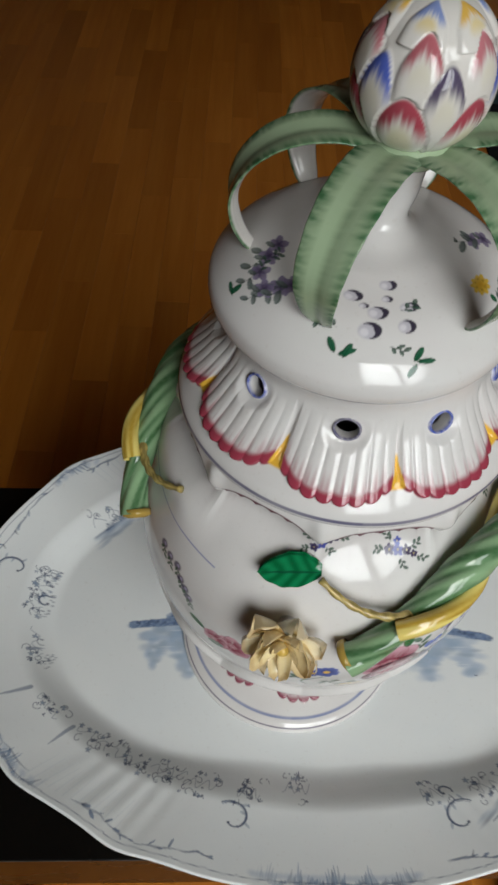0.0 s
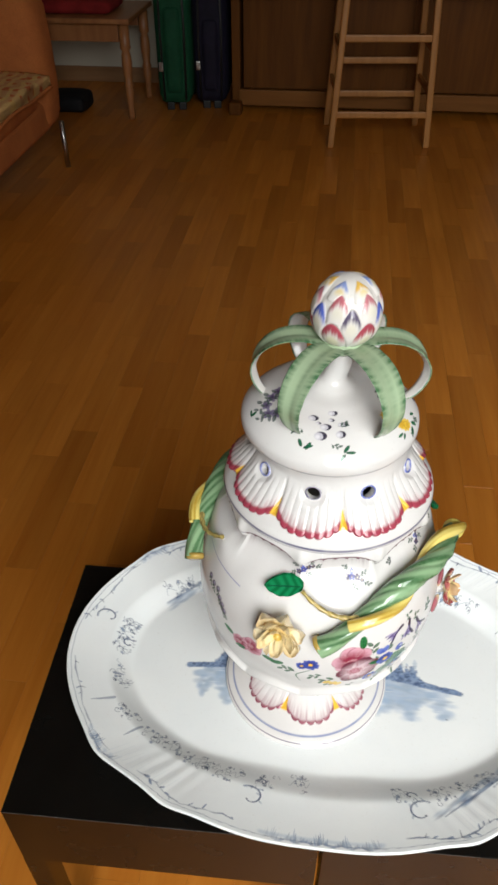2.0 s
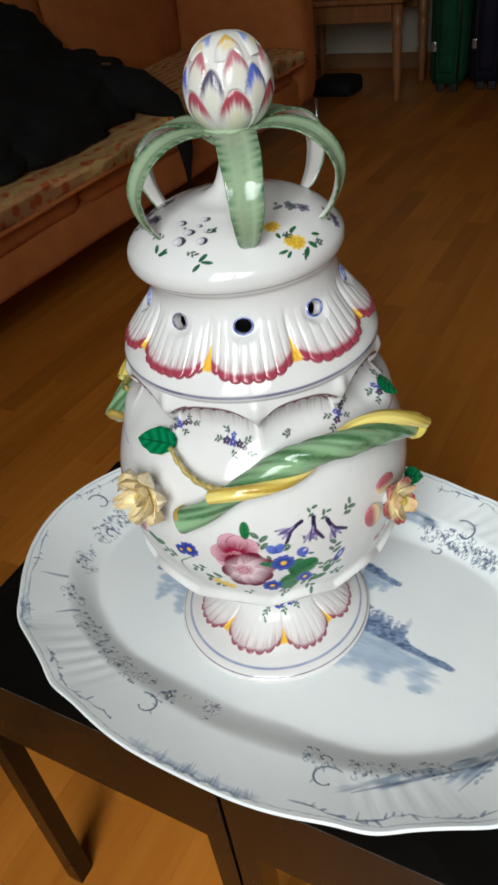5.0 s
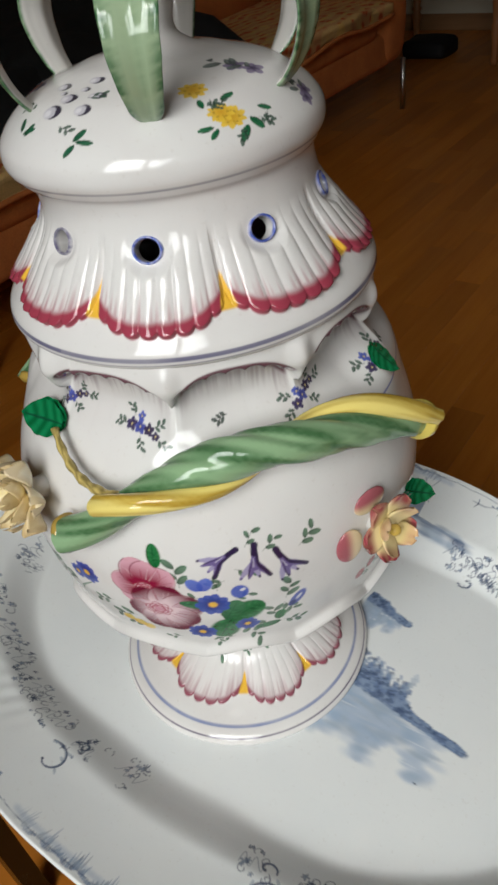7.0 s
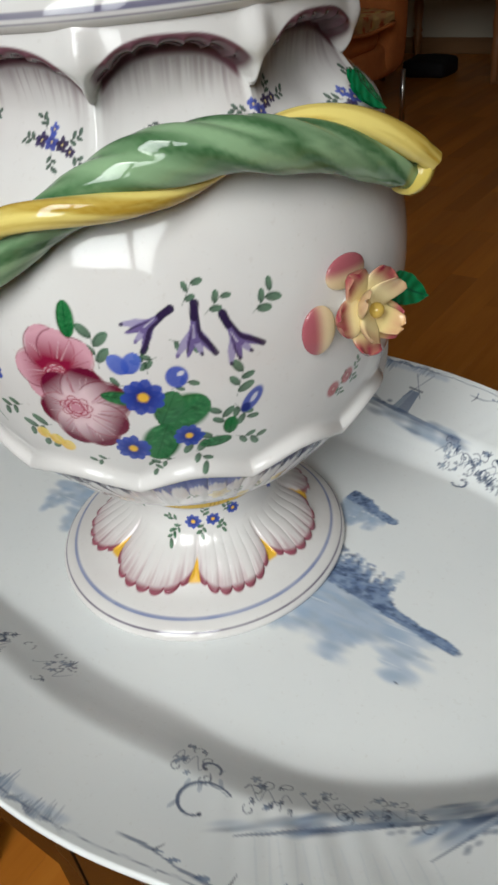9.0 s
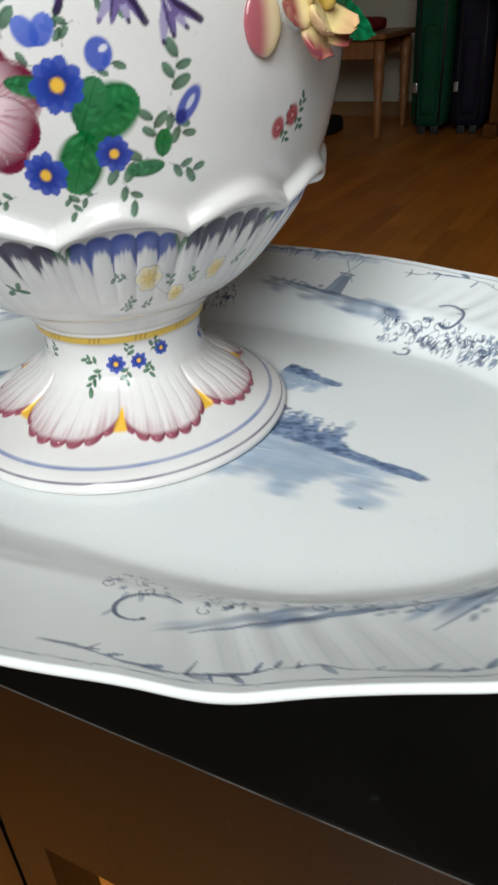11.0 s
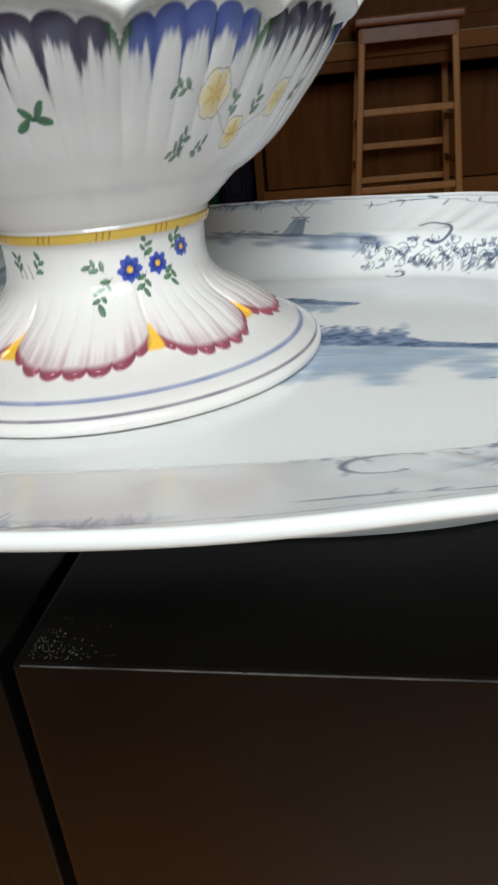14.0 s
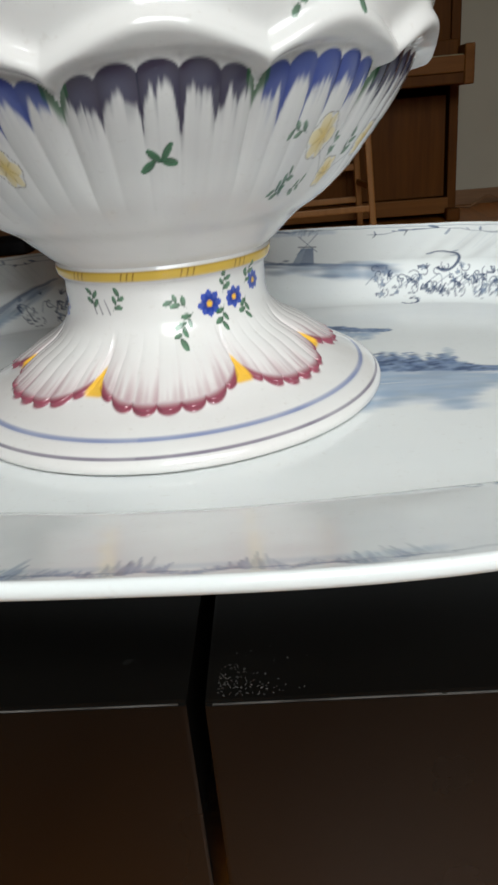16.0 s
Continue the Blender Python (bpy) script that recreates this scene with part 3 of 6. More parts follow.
col = tint(col, (0.010, 0.010, 0.035), groove * 0.75 * (1 - sstep(0.004, 0.016, d)) * (d > 0.0008) * (np.abs(q) < 0.9))
m = ((np.abs(q) >= 0.86) & (d > 0.0004)) * (1 - sstep(0.0025, 0.004 + 0.006 * streak, d))
col = tint(col, (0.018, 0.10, 0.030), m * 0.85)
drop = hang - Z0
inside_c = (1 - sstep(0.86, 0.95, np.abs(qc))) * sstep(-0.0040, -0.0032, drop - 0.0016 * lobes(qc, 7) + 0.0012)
# grey-brown shade below the collar's edge, put into the shells' colour
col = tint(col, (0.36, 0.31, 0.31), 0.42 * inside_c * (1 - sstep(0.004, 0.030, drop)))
hair = (1 - sstep(0.002, 0.008 + 0.010 * streak, drop)) * (0.16 + 0.36 * streak)
col = tint(col, (0.105, 0.020, 0.040), np.maximum(1 - sstep(0.0010 + 0.0010 * ribc, 0.0040 + 0.0016 * ribc, drop), hair) * inside_c * 0.92)
b = Brush(np.broadcast_to(TH[None, :] * 0.1065, zz.shape), zz, col, 7)


def U(deg):
    return radians(deg) * 0.1065


b.stroke([(U(a), 0.7215 + 0.004 * math.sin(a / 20)) for a in range(-100, -34, 6)], 4e-4, 4e-4, (0.10, 0.12, 0.36), 0.8)
b.stroke([(U(a), 0.7265 + 0.006 * (a - 100) / 20) for a in range(96, 128, 4)], 5e-4, 5e-4, (0.10, 0.12, 0.40), 0.8)


def rose(u, v, s, seed, turn=0, inner=(0.24, 0.010, 0.042), outer=(0.62, 0.30, 0.37)):
    """A full painted rose: broad petal washes, dark at their base, round a curled heart."""
    rng = random.Random(seed)
    for off, reach, wide in ((150, 1.0, 0.95), (-150, 0.95, 0.9), (95, 1.05, 1.0), (-95, 1.0, 1.0), (40, 1.1, 1.05), (-40, 1.05, 1.0), (0, 1.0, 0.9)):
        a = turn + off + rng.uniform(-8, 8)
        d = (math.cos(radians(a)), math.sin(radians(a)))
        L, W = s * reach, s * wide
        b.petal(u, v, L, W, a, inner, outer, 1.0, None, 1.7, -0.5)
        side = (-d[1], d[0])
        rim = []
        for t in np.linspace(0.25, 1.0, 9):
            w = W * math.sqrt(max(0, t * (1.02 - t))) * 0.98
            rim.append((u + d[0] * L * t + side[0] * w, v + d[1] * L * t + side[1] * w))
        b.stroke(rim, 2e-4, 2.5e-4, (0.16, 0.010, 0.035), 0.75, 3.4e-4)
        rim = [(2 * (u + d[0] * L * t) - x, 2 * (v + d[1] * L * t) - y) for t, (x, y) in zip(np.linspace(0.25, 1.0, 9), rim)]
        b.stroke(rim, 2e-4, 2.5e-4, MAGENTA, 0.45, 3e-4)
        for i in range(9):
            c = radians(a + rng.uniform(-30, 30))
            r0, r1 = L * rng.uniform(0.25, 0.45), L * rng.uniform(0.6, 0.92)
            b.stroke([(u + r0 * math.cos(c), v + r0 * math.sin(c)), (u + r1 * math.cos(c), v + r1 * math.sin(c))], 3e-4, 1.2e-4, rng.choice((MAGENTA, (0.20, 0.012, 0.045), ROSE, (0.72, 0.55, 0.58))), 0.5)
    hu, hv = u + 0.12 * s * math.cos(radians(turn + 180)), v + 0.12 * s * math.sin(radians(turn + 180))
    b.blob(hu, hv, 0.32 * s, 0.28 * s, turn, (0.54, 0.22, 0.29), 0.9, 0.5)
    for k in range(3):
        for i in range(5 + k):
            a = 360 * i / (5 + k) + 25 * k + rng.uniform(-12, 12)
            rr = s * (0.07 + 0.09 * k)
            cu, cv = hu + rr * math.cos(radians(a)), hv + 0.85 * rr * math.sin(radians(a))
            arc = [(cu + s * 0.11 * math.cos(radians(a + q)), cv + s * 0.10 * math.sin(radians(a + q))) for q in (-95, -45, 0, 45, 95)]
            b.stroke(arc, 1.6e-4, 1.6e-4, MAGENTA, 0.8, 3.4e-4)
            b.stroke([(x - s * 0.035 * math.cos(radians(a)), y - s * 0.035 * math.sin(radians(a))) for x, y in arc[1:4]], 1.6e-4, 1.6e-4, (0.78, 0.62, 0.64), 0.6, 2.6e-4)


def bell(u, v, s, turn, seed):
    """A violet trumpet flower: dark neck, pale tube, flared lobes with one dark side."""
    rng = random.Random(seed)
    a = radians(turn)
    c, n = (math.cos(a), math.sin(a)), (-math.sin(a), math.cos(a))

    def q(x, y):
        return u + s * (c[0] * x + n[0] * y), v + s * (c[1] * x + n[1] * y)

    dark, mid, pale = (0.028, 0.016, 0.055), (0.15, 0.11, 0.27), (0.34, 0.30, 0.47)
    for off, ink in ((-0.42, pale), (-0.16, mid), (0.12, pale), (0.40, mid)):
        b.stroke([q(0.42, off * 0.15), q(0.72, off * 0.55), q(1.0, off)], s * 0.06, s * 0.05, ink, 1.0, s * 0.115)
    b.stroke([q(-0.1, 0), q(0.25, 0.01), q(0.6, 0)], s * 0.075, s * 0.17, mid, 1.0, s * 0.10)
    b.stroke([q(-0.18, 0.02), q(0.12, 0.0)], s * 0.11, s * 0.10, dark, 1.0)
    b.stroke([q(0.1, 0.07), q(0.55, 0.10), q(0.82, 0.34), q(1.04, 0.46)], s * 0.045, s * 0.08, dark, 0.95, s * 0.065)
    b.stroke([q(0.4, -0.06), q(0.75, -0.16), q(0.95, -0.20)], s * 0.015, s * 0.03, dark, 0.8)
    for off in (-0.42, -0.18, 0.14):
        b.blob(*q(1.03, off), s * 0.07, s * 0.05, turn + 60 * off, dark if rng.random() < 0.6 else mid, 0.9)
    b.stroke([q(0.3, -0.04), q(0.6, -0.03)], s * 0.012, s * 0.02, (0.70, 0.68, 0.74), 0.7)


# the great bouquet
for a, z, turn, s in ((44, 0.694, 60, 6), (48, 0.690, 40, 6), (57, 0.687, 40, 7), (41, 0.683, -20, 6), (38, 0.677, 200, 5), (36, 0.671, 100, 6), (27, 0.674, 95, 9), (52.5, 0.6555, 75, 8), (52, 0.652, -60, 7), (50, 0.640, 100, 7), (48, 0.6375, 190, 8), (52, 0.635, -20, 7), (43, 0.631, -60, 6), (38, 0.628, 200, 5), (33, 0.6285, -80, 5), (23, 0.6285, 200, 5), (14, 0.634, 170, 7), (12, 0.645, 200, 9), (6, 0.6530, 200, 8), (-6, 0.654, 170, 9), (31, 0.6665, 180, 5), (40, 0.6635, 20, 5)):
    b.sprig(U(a), z, s * BM, turn, (0.028, 0.115, 0.050), 3 if s < 7 else 4)
rose(U(18.0), 0.6720, 11.5 * BM, 11, 75, (0.24, 0.010, 0.042), (0.64, 0.34, 0.41))
rose(U(21.0), 0.6550, 13.0 * BM, 12, -25, (0.74, 0.56, 0.60), (0.13, 0.005, 0.028))
b.leaf(U(36.5), 0.6470, 15 * BM, 12 * BM, 28, GREEN)
b.leaf(U(38), 0.6470, 14 * BM, 11 * BM, -112, GREEN)
b.leaf(U(37), 0.6480, 11 * BM, 8 * BM, 65, LEAFGREEN)
b.leaf(U(22), 0.6855, 9 * BM, 5 * BM, 92, GREEN)
b.leaf(U(26), 0.6625, 12 * BM, 4.5 * BM, -12, LEAFGREEN)
for a, z, s in ((34.3, 0.6609, 5.4), (29.5, 0.6350, 4.6), (42, 0.6400, 3.8), (-0.2, 0.6685, 4.6), (-4, 0.6655, 3.2)):
    b.daisy(U(a), z, s * BM, 10, (0.035, 0.075, 0.40), YELLOW, DARKBLUE)
for a, z, turn in ((32, 0.6735, 60), (32, 0.6735, 125)):
    b.petal(U(a), z - 0.002, 6.2 * BM, 5 * BM, turn, BLUE, (0.10, 0.16, 0.55), 0.95)
b.blob(U(41.3), 0.6684, 3.0 * BM, 3.3 * BM, 0, (0.045, 0.085, 0.42), 0.95, 0.15)
b.blob(U(42.1), 0.6697, 1.1 * BM, 0.7 * BM, 25, (0.70, 0.70, 0.74), 0.9)
b.blob(U(55.6), 0.6522, 2.3 * BM, 4.8 * BM, -35, (0.05, 0.08, 0.36), 0.95, 0.2)
b.blob(U(56.0), 0.6530, 0.7 * BM, 1.9 * BM, -35, (0.66, 0.67, 0.74), 0.8)
b.blob(U(54.2), 0.6490, 1.5 * BM, 1.8 * BM, -35, DARKBLUE, 0.9)
bell(U(40.6), 0.6925, 9.6 * BM, -148, 1)
bell(U(46.0), 0.6915, 10.5 * BM, -94, 2)
bell(U(51.6), 0.6865, 10.5 * BM, -66, 3)
b.leaf(U(50.5), 0.6375, 6 * BM, 4.5 * BM, 80, GREEN)
b.leaf(U(51), 0.6350, 9 * BM, 4 * BM, 185, LEAFGREEN)
for a, z in ((6.5, 0.6370), (9.5, 0.6345), (12, 0.632)):
    b.petal(U(a), z, 5.2 * BM, 4.5 * BM, 30, YELLOW, (0.80, 0.62, 0.16), 0.9)
b.stroke([(U(0), 0.661), (U(-7), 0.650), (U(-4), 0.638)], 4e-4, 3e-4, LEAFGREEN, 0.8, 8e-4)
# small sprays further round
for a, z in ((76.8, 0.6400), (81.0, 0.6432)):
    b.blob(U(a), z, 2.6 * BM, 2.9 * BM, 0, (0.36, 0.035, 0.05), 0.95)
    b.stroke([(U(a) + 1.5 * BM * math.cos(t), z + 1.6 * BM * math.sin(t)) for t in np.linspace(0.4, 5.5, 9)], 1.5e-4, 1.5e-4, (0.70, 0.40, 0.40), 0.45)
    b.blob(U(a), z, 0.6 * BM, 0.6 * BM, 0, (0.66, 0.40, 0.36), 0.7)
    b.sprig(U(a + 2), z, 4 * BM, 60, LEAFGREEN, 4)
    b.sprig(U(a + 1.5), z, 4 * BM, -60, LEAFGREEN, 4)
for a, z, s in ((-27.7, 0.6680, 7), (-34, 0.6640, 6)):
    rose(U(a), z, s * BM, int(a * -3))
for a, z, turn in ((-22, 0.664, -10), (-31, 0.660, 200), (-38, 0.668, 160), (-18, 0.660, 20)):
    b.leaf(U(a), z, 8 * BM, 4 * BM, turn, LEAFGREEN)
for a, z in ((-56, 0.6990), (-52, 0.6990), (-49.5, 0.6930), (-47, 0.6895), (-60, 0.7010), (-45, 0.6850)):
    b.blob(U(a), z, 2.4 * BM, 2.2 * BM, 30, PURPLE, 0.8)
    b.blob(U(a) + 0.4 * BM, z + 0.5 * BM, 0.9 * BM, 0.8 * BM, 0, LILAC, 0.9)
    b.sprig(U(a), z, 4.5 * BM, -70, (0.06, 0.12, 0.07), 4)
# sprays inside the collar's shells
run = np.r_[0, np.cumsum(np.hypot(*np.diff(body_curve, axis=0).T))]
bn = Brush(np.broadcast_to(TH[None, :] * 0.080, zz.shape), np.broadcast_to(run[:, None], zz.shape), col, 12)


def nosegay(deg, z, turn, seed, size=1.0):
    """Small dark violet and blue blossoms in a short row, with leafy ends."""
    rng = random.Random(seed)
    u, v = radians(deg) * 0.080, float(np.interp(z, body_curve[:, 1], run))
    c, s = math.cos(radians(turn)), math.sin(radians(turn))
    for x, y, rad, ink in ((0, 0, 2.3, (0.04, 0.05, 0.22)), (4.4, 0.6, 2.0, (0.025, 0.016, 0.05)), (-4.3, -0.8, 2.1, (0.03, 0.02, 0.07)), (-1.0, 3.6, 1.7, (0.05, 0.07, 0.28)), (8.0, -0.4, 1.5, (0.03, 0.02, 0.06))):
        x, y = x * size * MM, y * size * MM
        cu, cv = u + c * x - s * y, v + s * x + c * y
        for k in range(5):
            bn.petal(cu, cv, rad * 1.25 * size * MM, rad * size * MM, 72 * k + rng.uniform(0, 30), ink, tuple(c * 1.6 for c in ink), 0.97)
        bn.blob(cu, cv, 0.45 * size * MM, 0.55 * size * MM, 0, (0.62, 0.50, 0.24), 0.9)
    for x, y, t in ((9.5, -1, turn - 20), (6, 2.2, turn + 40), (-6.5, -1.5, turn + 190), (-4, 2.5, turn + 140), (1.5, -2.8, turn - 60)):
        x, y = x * size * MM, y * size * MM
        bn.sprig(u + c * x - s * y, v + s * x + c * y, 4.8 * size * MM, t, (0.025, 0.075, 0.045), 4)


nosegay(18.0, 0.7425, -18, 1)
nosegay(70.0, 0.7440, 24, 2)
nosegay(-9.5, 0.7480, 20, 3, 0.9)
nosegay(100.0, 0.7400, 30, 4)
bn.sprig(radians(45.5) * 0.080, float(np.interp(0.7445, body_curve[:, 1], run)), 5.0 * MM, -160, (0.02, 0.04, 0.03), 5)
# little flowers on the cup's shells
for a, z, s in ((48.0, 0.5910, 4.6), (69.0, 0.5885, 3.8), (57.5, 0.5800, 3.3), (-20, 0.590, 4.0), (108, 0.590, 4.0)):
    for i in range(6):
        b.petal(U(a), z, s * BM, s * 0.75 * BM, 60 * i, (0.68, 0.48, 0.13), (0.74, 0.65, 0.40), 0.9)
    b.stroke([(U(a) + s * (0.95 + 0.13 * abs(math.cos(3 * t))) * BM * math.cos(t), z + s * (0.90 + 0.13 * abs(math.cos(3 * t))) * BM * math.sin(t)) for t in np.linspace(0, 6.28, 37)], 1.4e-4, 1.4e-4, (0.10, 0.06, 0.02), 0.85)
    for t in (0.5, 1.6, 2.7, 3.7, 4.9, 5.8):
        b.stroke([(U(a) + s * k * BM * math.cos(t), z + s * k * BM * math.sin(t)) for k in (0.25, 0.7)], 1.2e-4, 1.2e-4, (0.25, 0.14, 0.03), 0.7)
b.stroke([(U(50), 0.5870), (U(54), 0.5805), (U(58), 0.5790), (U(67), 0.5860)], 1.8e-4, 1.8e-4, INK, 0.6)
for a, z, turn in ((42.5, 0.5925, 170), (74.5, 0.589, 10), (55, 0.5835, 100), (61, 0.5835, 80), (44, 0.5745, 160), (42, 0.5755, 60), (46, 0.5755, 20)):
    b.sprig(U(a), z, 4.6 * BM, turn, (0.08, 0.17, 0.10), 4)
for a, turn in ((11.8, -8), (11.8, 150), (10.5, 205), (11.8, 50)):
    b.leaf(U(a), 0.5888, 4.2 * BM, 1.7 * BM, turn, (0.03, 0.12, 0.05))
pts = place(np.broadcast_to(th, zz.shape), r, zz)
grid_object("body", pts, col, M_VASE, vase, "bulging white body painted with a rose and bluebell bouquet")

# lid: pierced skirt of shells and a dome
SKIRT_JOINS = [-113, -72, -31, 9.7, 50.5, 96, 138, 180, 219]
lid = thing("lid", 0, 0, 0, "domed white lid with a pierced shell skirt", "")
del lid["label"]
lid.parent = vase
lid.matrix_world = pose(*VASE_AT)
lid_curve = smooth_curve([(0.0780, 0.7745), (0.0835, 0.7748), (0.0852, 0.7770), (0.0848, 0.7805), (0.0815, 0.7860), (0.0760, 0.7925), (0.0690, 0.8010), (0.0632, 0.8100), (0.0606, 0.8180), (0.0600, 0.8235), (0.0612, 0.8262), (0.0645, 0.8290), (0.0676, 0.8340), (0.0676, 0.8395), (0.0640, 0.8470), (0.0570, 0.8555), (0.0450, 0.8635), (0.0300, 0.8690), (0.0160, 0.8725), (0.0105, 0.8760), (0.0088, 0.8850), (0.0090, 0.8960), (0.0110, 0.9040)], 0.0006)
R0, Z0 = lid_curve[:, :1], lid_curve[:, 1:]
k, q, half = shells(th, SKIRT_JOINS)
rib = ribbed(q, 8)
edge = 0.7888 + 0.0082 * np.abs(q) ** 3.0 - 0.0020 * lobes(q, 8)
fade = 1 - sstep(0.803, 0.821, Z0)
inside = sstep(-0.0005, 0.0008, Z0 - edge) * fade
HOLES = ((-92, 0.8135), (-51.5, 0.8135), (-10.5, 0.8138), (27.4, 0.8138), (69.3, 0.8132), (113, 0.8140), (155, 0.8138), (197, 0.8138), (235, 0.8138))
HW, HH = 0.0054, 0.0047
bore = np.full((len(Z0), len(TH)), 9.0)
for a, z in HOLES:
    du = ((th - radians(a) + math.pi) % (2 * math.pi) - math.pi) * 0.0615
    bore = np.minimum(bore, np.hypot(du / HW, (Z0 - z) / HH))
inside = inside * sstep(1.1, 2.0, bore)
puff = 1 - np.abs(q) ** 4
r = R0 + inside * (0.0024 * puff + 0.0007 * rib * sstep(0.0, 0.004, Z0 - edge + 0.003) - 0.0022 * (np.abs(q) > 0.94))
zz = Z0 + inside * 0.0010 * puff + 0 * th
r = r + 0 * th
col = np.empty(zz.shape + (3,))
col[:] = WHITE
d = zz - edge
streak = column_noise(th, 0.6, 13)
wash = np.clip(1 - d / 0.016, 0, 1) * (d > 0) * 0.13 * (0.4 + streak) * fade
hair = (1 - sstep(0.003, 0.0065 + 0.0090 * streak, d)) * (0.16 + 0.60 * streak**1.5)
band = np.clip(np.maximum(1 - sstep(0.0030 + 0.0012 * rib, 0.0062 + 0.0012 * rib, d), hair) * sstep(-0.0011, -0.0004, d), 0, 1) * (np.abs(q) < 0.92)
for c in range(3):
    col[..., c] = col[..., c] * (1 - wash) + PINK[c] * wash
    col[..., c] = col[..., c] * (1 - 0.94 * band) + MAGENTA[c] * 0.94 * band
tip = (1 - sstep(0.7, 1.0, (1 - np.abs(q)) / (0.03 + 0.10 * (1 - sstep(0.793, 0.803, zz))))) * sstep(0.7915, 0.7925, zz) * (1 - sstep(0.8015, 0.804, zz))
for c in range(3):
    col[..., c] = col[..., c] * (1 - tip) + YELLOW[c] * tip
for z, w, ink, al in ((0.7792, 0.00062, (0.05, 0.045, 0.14), 0.9), (0.7771, 0.00025, (0.08, 0.07, 0.16), 0.7), (0.8315, 0.00030, (0.16, 0.16, 0.20), 0.7)):
    m = al * (1 - sstep(w, w * 2.0, np.abs(Z0 - z))) * (0.7 + 0.3 * column_noise(th, 9, 17))
    for c in range(3):
        col[..., c] = col[..., c] * (1 - m) + ink[c] * m
b = Brush(np.broadcast_to(TH[None, :] * 0.062, zz.shape), zz, col, 9)
# the dome is painted on a flat plan of itself
flat_r = np.interp(zz, [0.829, 0.834, 0.8395, 0.847, 0.8555, 0.8635, 0.869], [0.078, 0.073, 0.068, 0.060, 0.049, 0.035, 0.019]) + 0 * th
bd = Brush(flat_r * np.sin(th) + 0 * zz, -flat_r * np.cos(th) + 0 * zz, col, 10)
bd.u = np.where((zz.reshape(-1) > 0.830) & (zz.reshape(-1) < 0.8685), bd.u, 9.0)
bd.sort()


def D(deg, z):
    rr = float(np.interp(z, [0.829, 0.834, 0.8395, 0.847, 0.8555, 0.8635, 0.869], [0.078, 0.073, 0.068, 0.060, 0.049, 0.035, 0.019]))
    return rr * math.sin(radians(deg)), -rr * math.cos(radians(deg))


for a, z, s in ((-18, 0.8658, 3.3), (2, 0.8680, 2.7), (-4, 0.8636, 3.8), (12, 0.8645, 3.4), (9, 0.8606, 3.4), (-7, 0.8594, 4.4), (-11, 0.8645, 1.8), (1, 0.8660, 1.9)):
    u, v = D(a, z)
    s *= 0.8
    bd.blob(u, v, s * 0.66 * DM, s * 0.66 * DM, 0, (0.50, 0.48, 0.54), 0.9, 0.3)
    bd.blob(u - 0.25 * s * DM, v - 0.1 * s * DM, s * 0.30 * DM, s * 0.36 * DM, 0, (0.72, 0.70, 0.73), 0.9, 0.5)
    bd.stroke([(u + s * 0.58 * DM * math.cos(t), v + s * 0.58 * DM * math.sin(t)) for t in np.linspace(-1.5, 2.0, 8)], 1.4e-4, 1.4e-4, (0.02, 0.014, 0.035), 0.97, s * 3.6e-4)
for a, z in ((-78, 0.8655), (-72, 0.8632), (-66, 0.8600), (-52, 0.8612), (-57, 0.8582), (-48, 0.8630), (90, 0.8655), (95, 0.863), (103, 0.8475), (106, 0.850)):
    u, v = D(a, z)
    for t in (0, 75, 150, 220, 290):
        bd.petal(u, v, 2.7 * DM, 2.1 * DM, t, (0.05, 0.032, 0.085), (0.24, 0.19, 0.33), 0.92)
    bd.sprig(u, v, 6 * DM, 200, (0.10, 0.13, 0.12), 3)
for a, z, turn in ((-16.3, 0.8516, 20), (-18, 0.8520, 100), (-14.5, 0.8510, 60), (10.9, 0.8512, 70), (11.5, 0.850, -110), (12, 0.851, 10), (-66, 0.8490, 90), (-67, 0.849, 20)):
    u, v = D(a, z)
    bd.leaf(u, v, 4.2 * DM, 1.7 * DM, turn, (0.008, 0.09, 0.04))
for a, z, s in ((57.8, 0.8625, 2.9), (66.2, 0.8520, 3.6), (63.5, 0.8545, 3.0), (160, 0.86, 4), (220, 0.855, 4)):
    u, v = D(a, z)
    for i in range(9):
        bd.petal(u, v, s * DM, s * 0.55 * DM, 40 * i, (0.62, 0.34, 0.03), (0.80, 0.55, 0.06), 0.98)
        bd.stroke([(u + s * k * DM * math.cos(radians(40 * i + 20)), v + s * k * DM * math.sin(radians(40 * i + 20))) for k in (0.35, 0.75)], 1.3e-4, 1.3e-4, (0.20, 0.09, 0.01), 0.7)
    for i in range(6):
        bd.blob(u + 0.5 * s * DM * math.cos(i), v + 0.5 * s * DM * math.sin(i), 0.35 * DM, 0.35 * DM, 0, (0.30, 0.15, 0.02), 0.6)
for a, z, turn, s in ((72.5, 0.8500, 10, 6.5), (70.5, 0.8475, -60, 6.5), (58.8, 0.8500, -120, 5), (60, 0.849, -70, 4.5), (78, 0.853, 40, 5), (66, 0.8580, 90, 5), (58, 0.8570, 150, 4)):
    u, v = D(a, z)
    bd.leaf(u, v, s * 0.72 * DM, s * 0.34 * DM, turn, (0.006, 0.11, 0.04))
for a, z, turn in ((62, 0.8590, -20), (60, 0.8575, 60), (76, 0.8490, 30), (80, 0.8500, -30), (70, 0.8460, -80), (-24, 0.8605, 200), (-20, 0.8590, 150), (2, 0.8560, -20), (8, 0.8640, 40), (-70, 0.8635, 30), (-66, 0.8600, 60)):
    bd.sprig(*D(a, z), 3.4 * DM, turn, (0.03, 0.08, 0.05), 4)
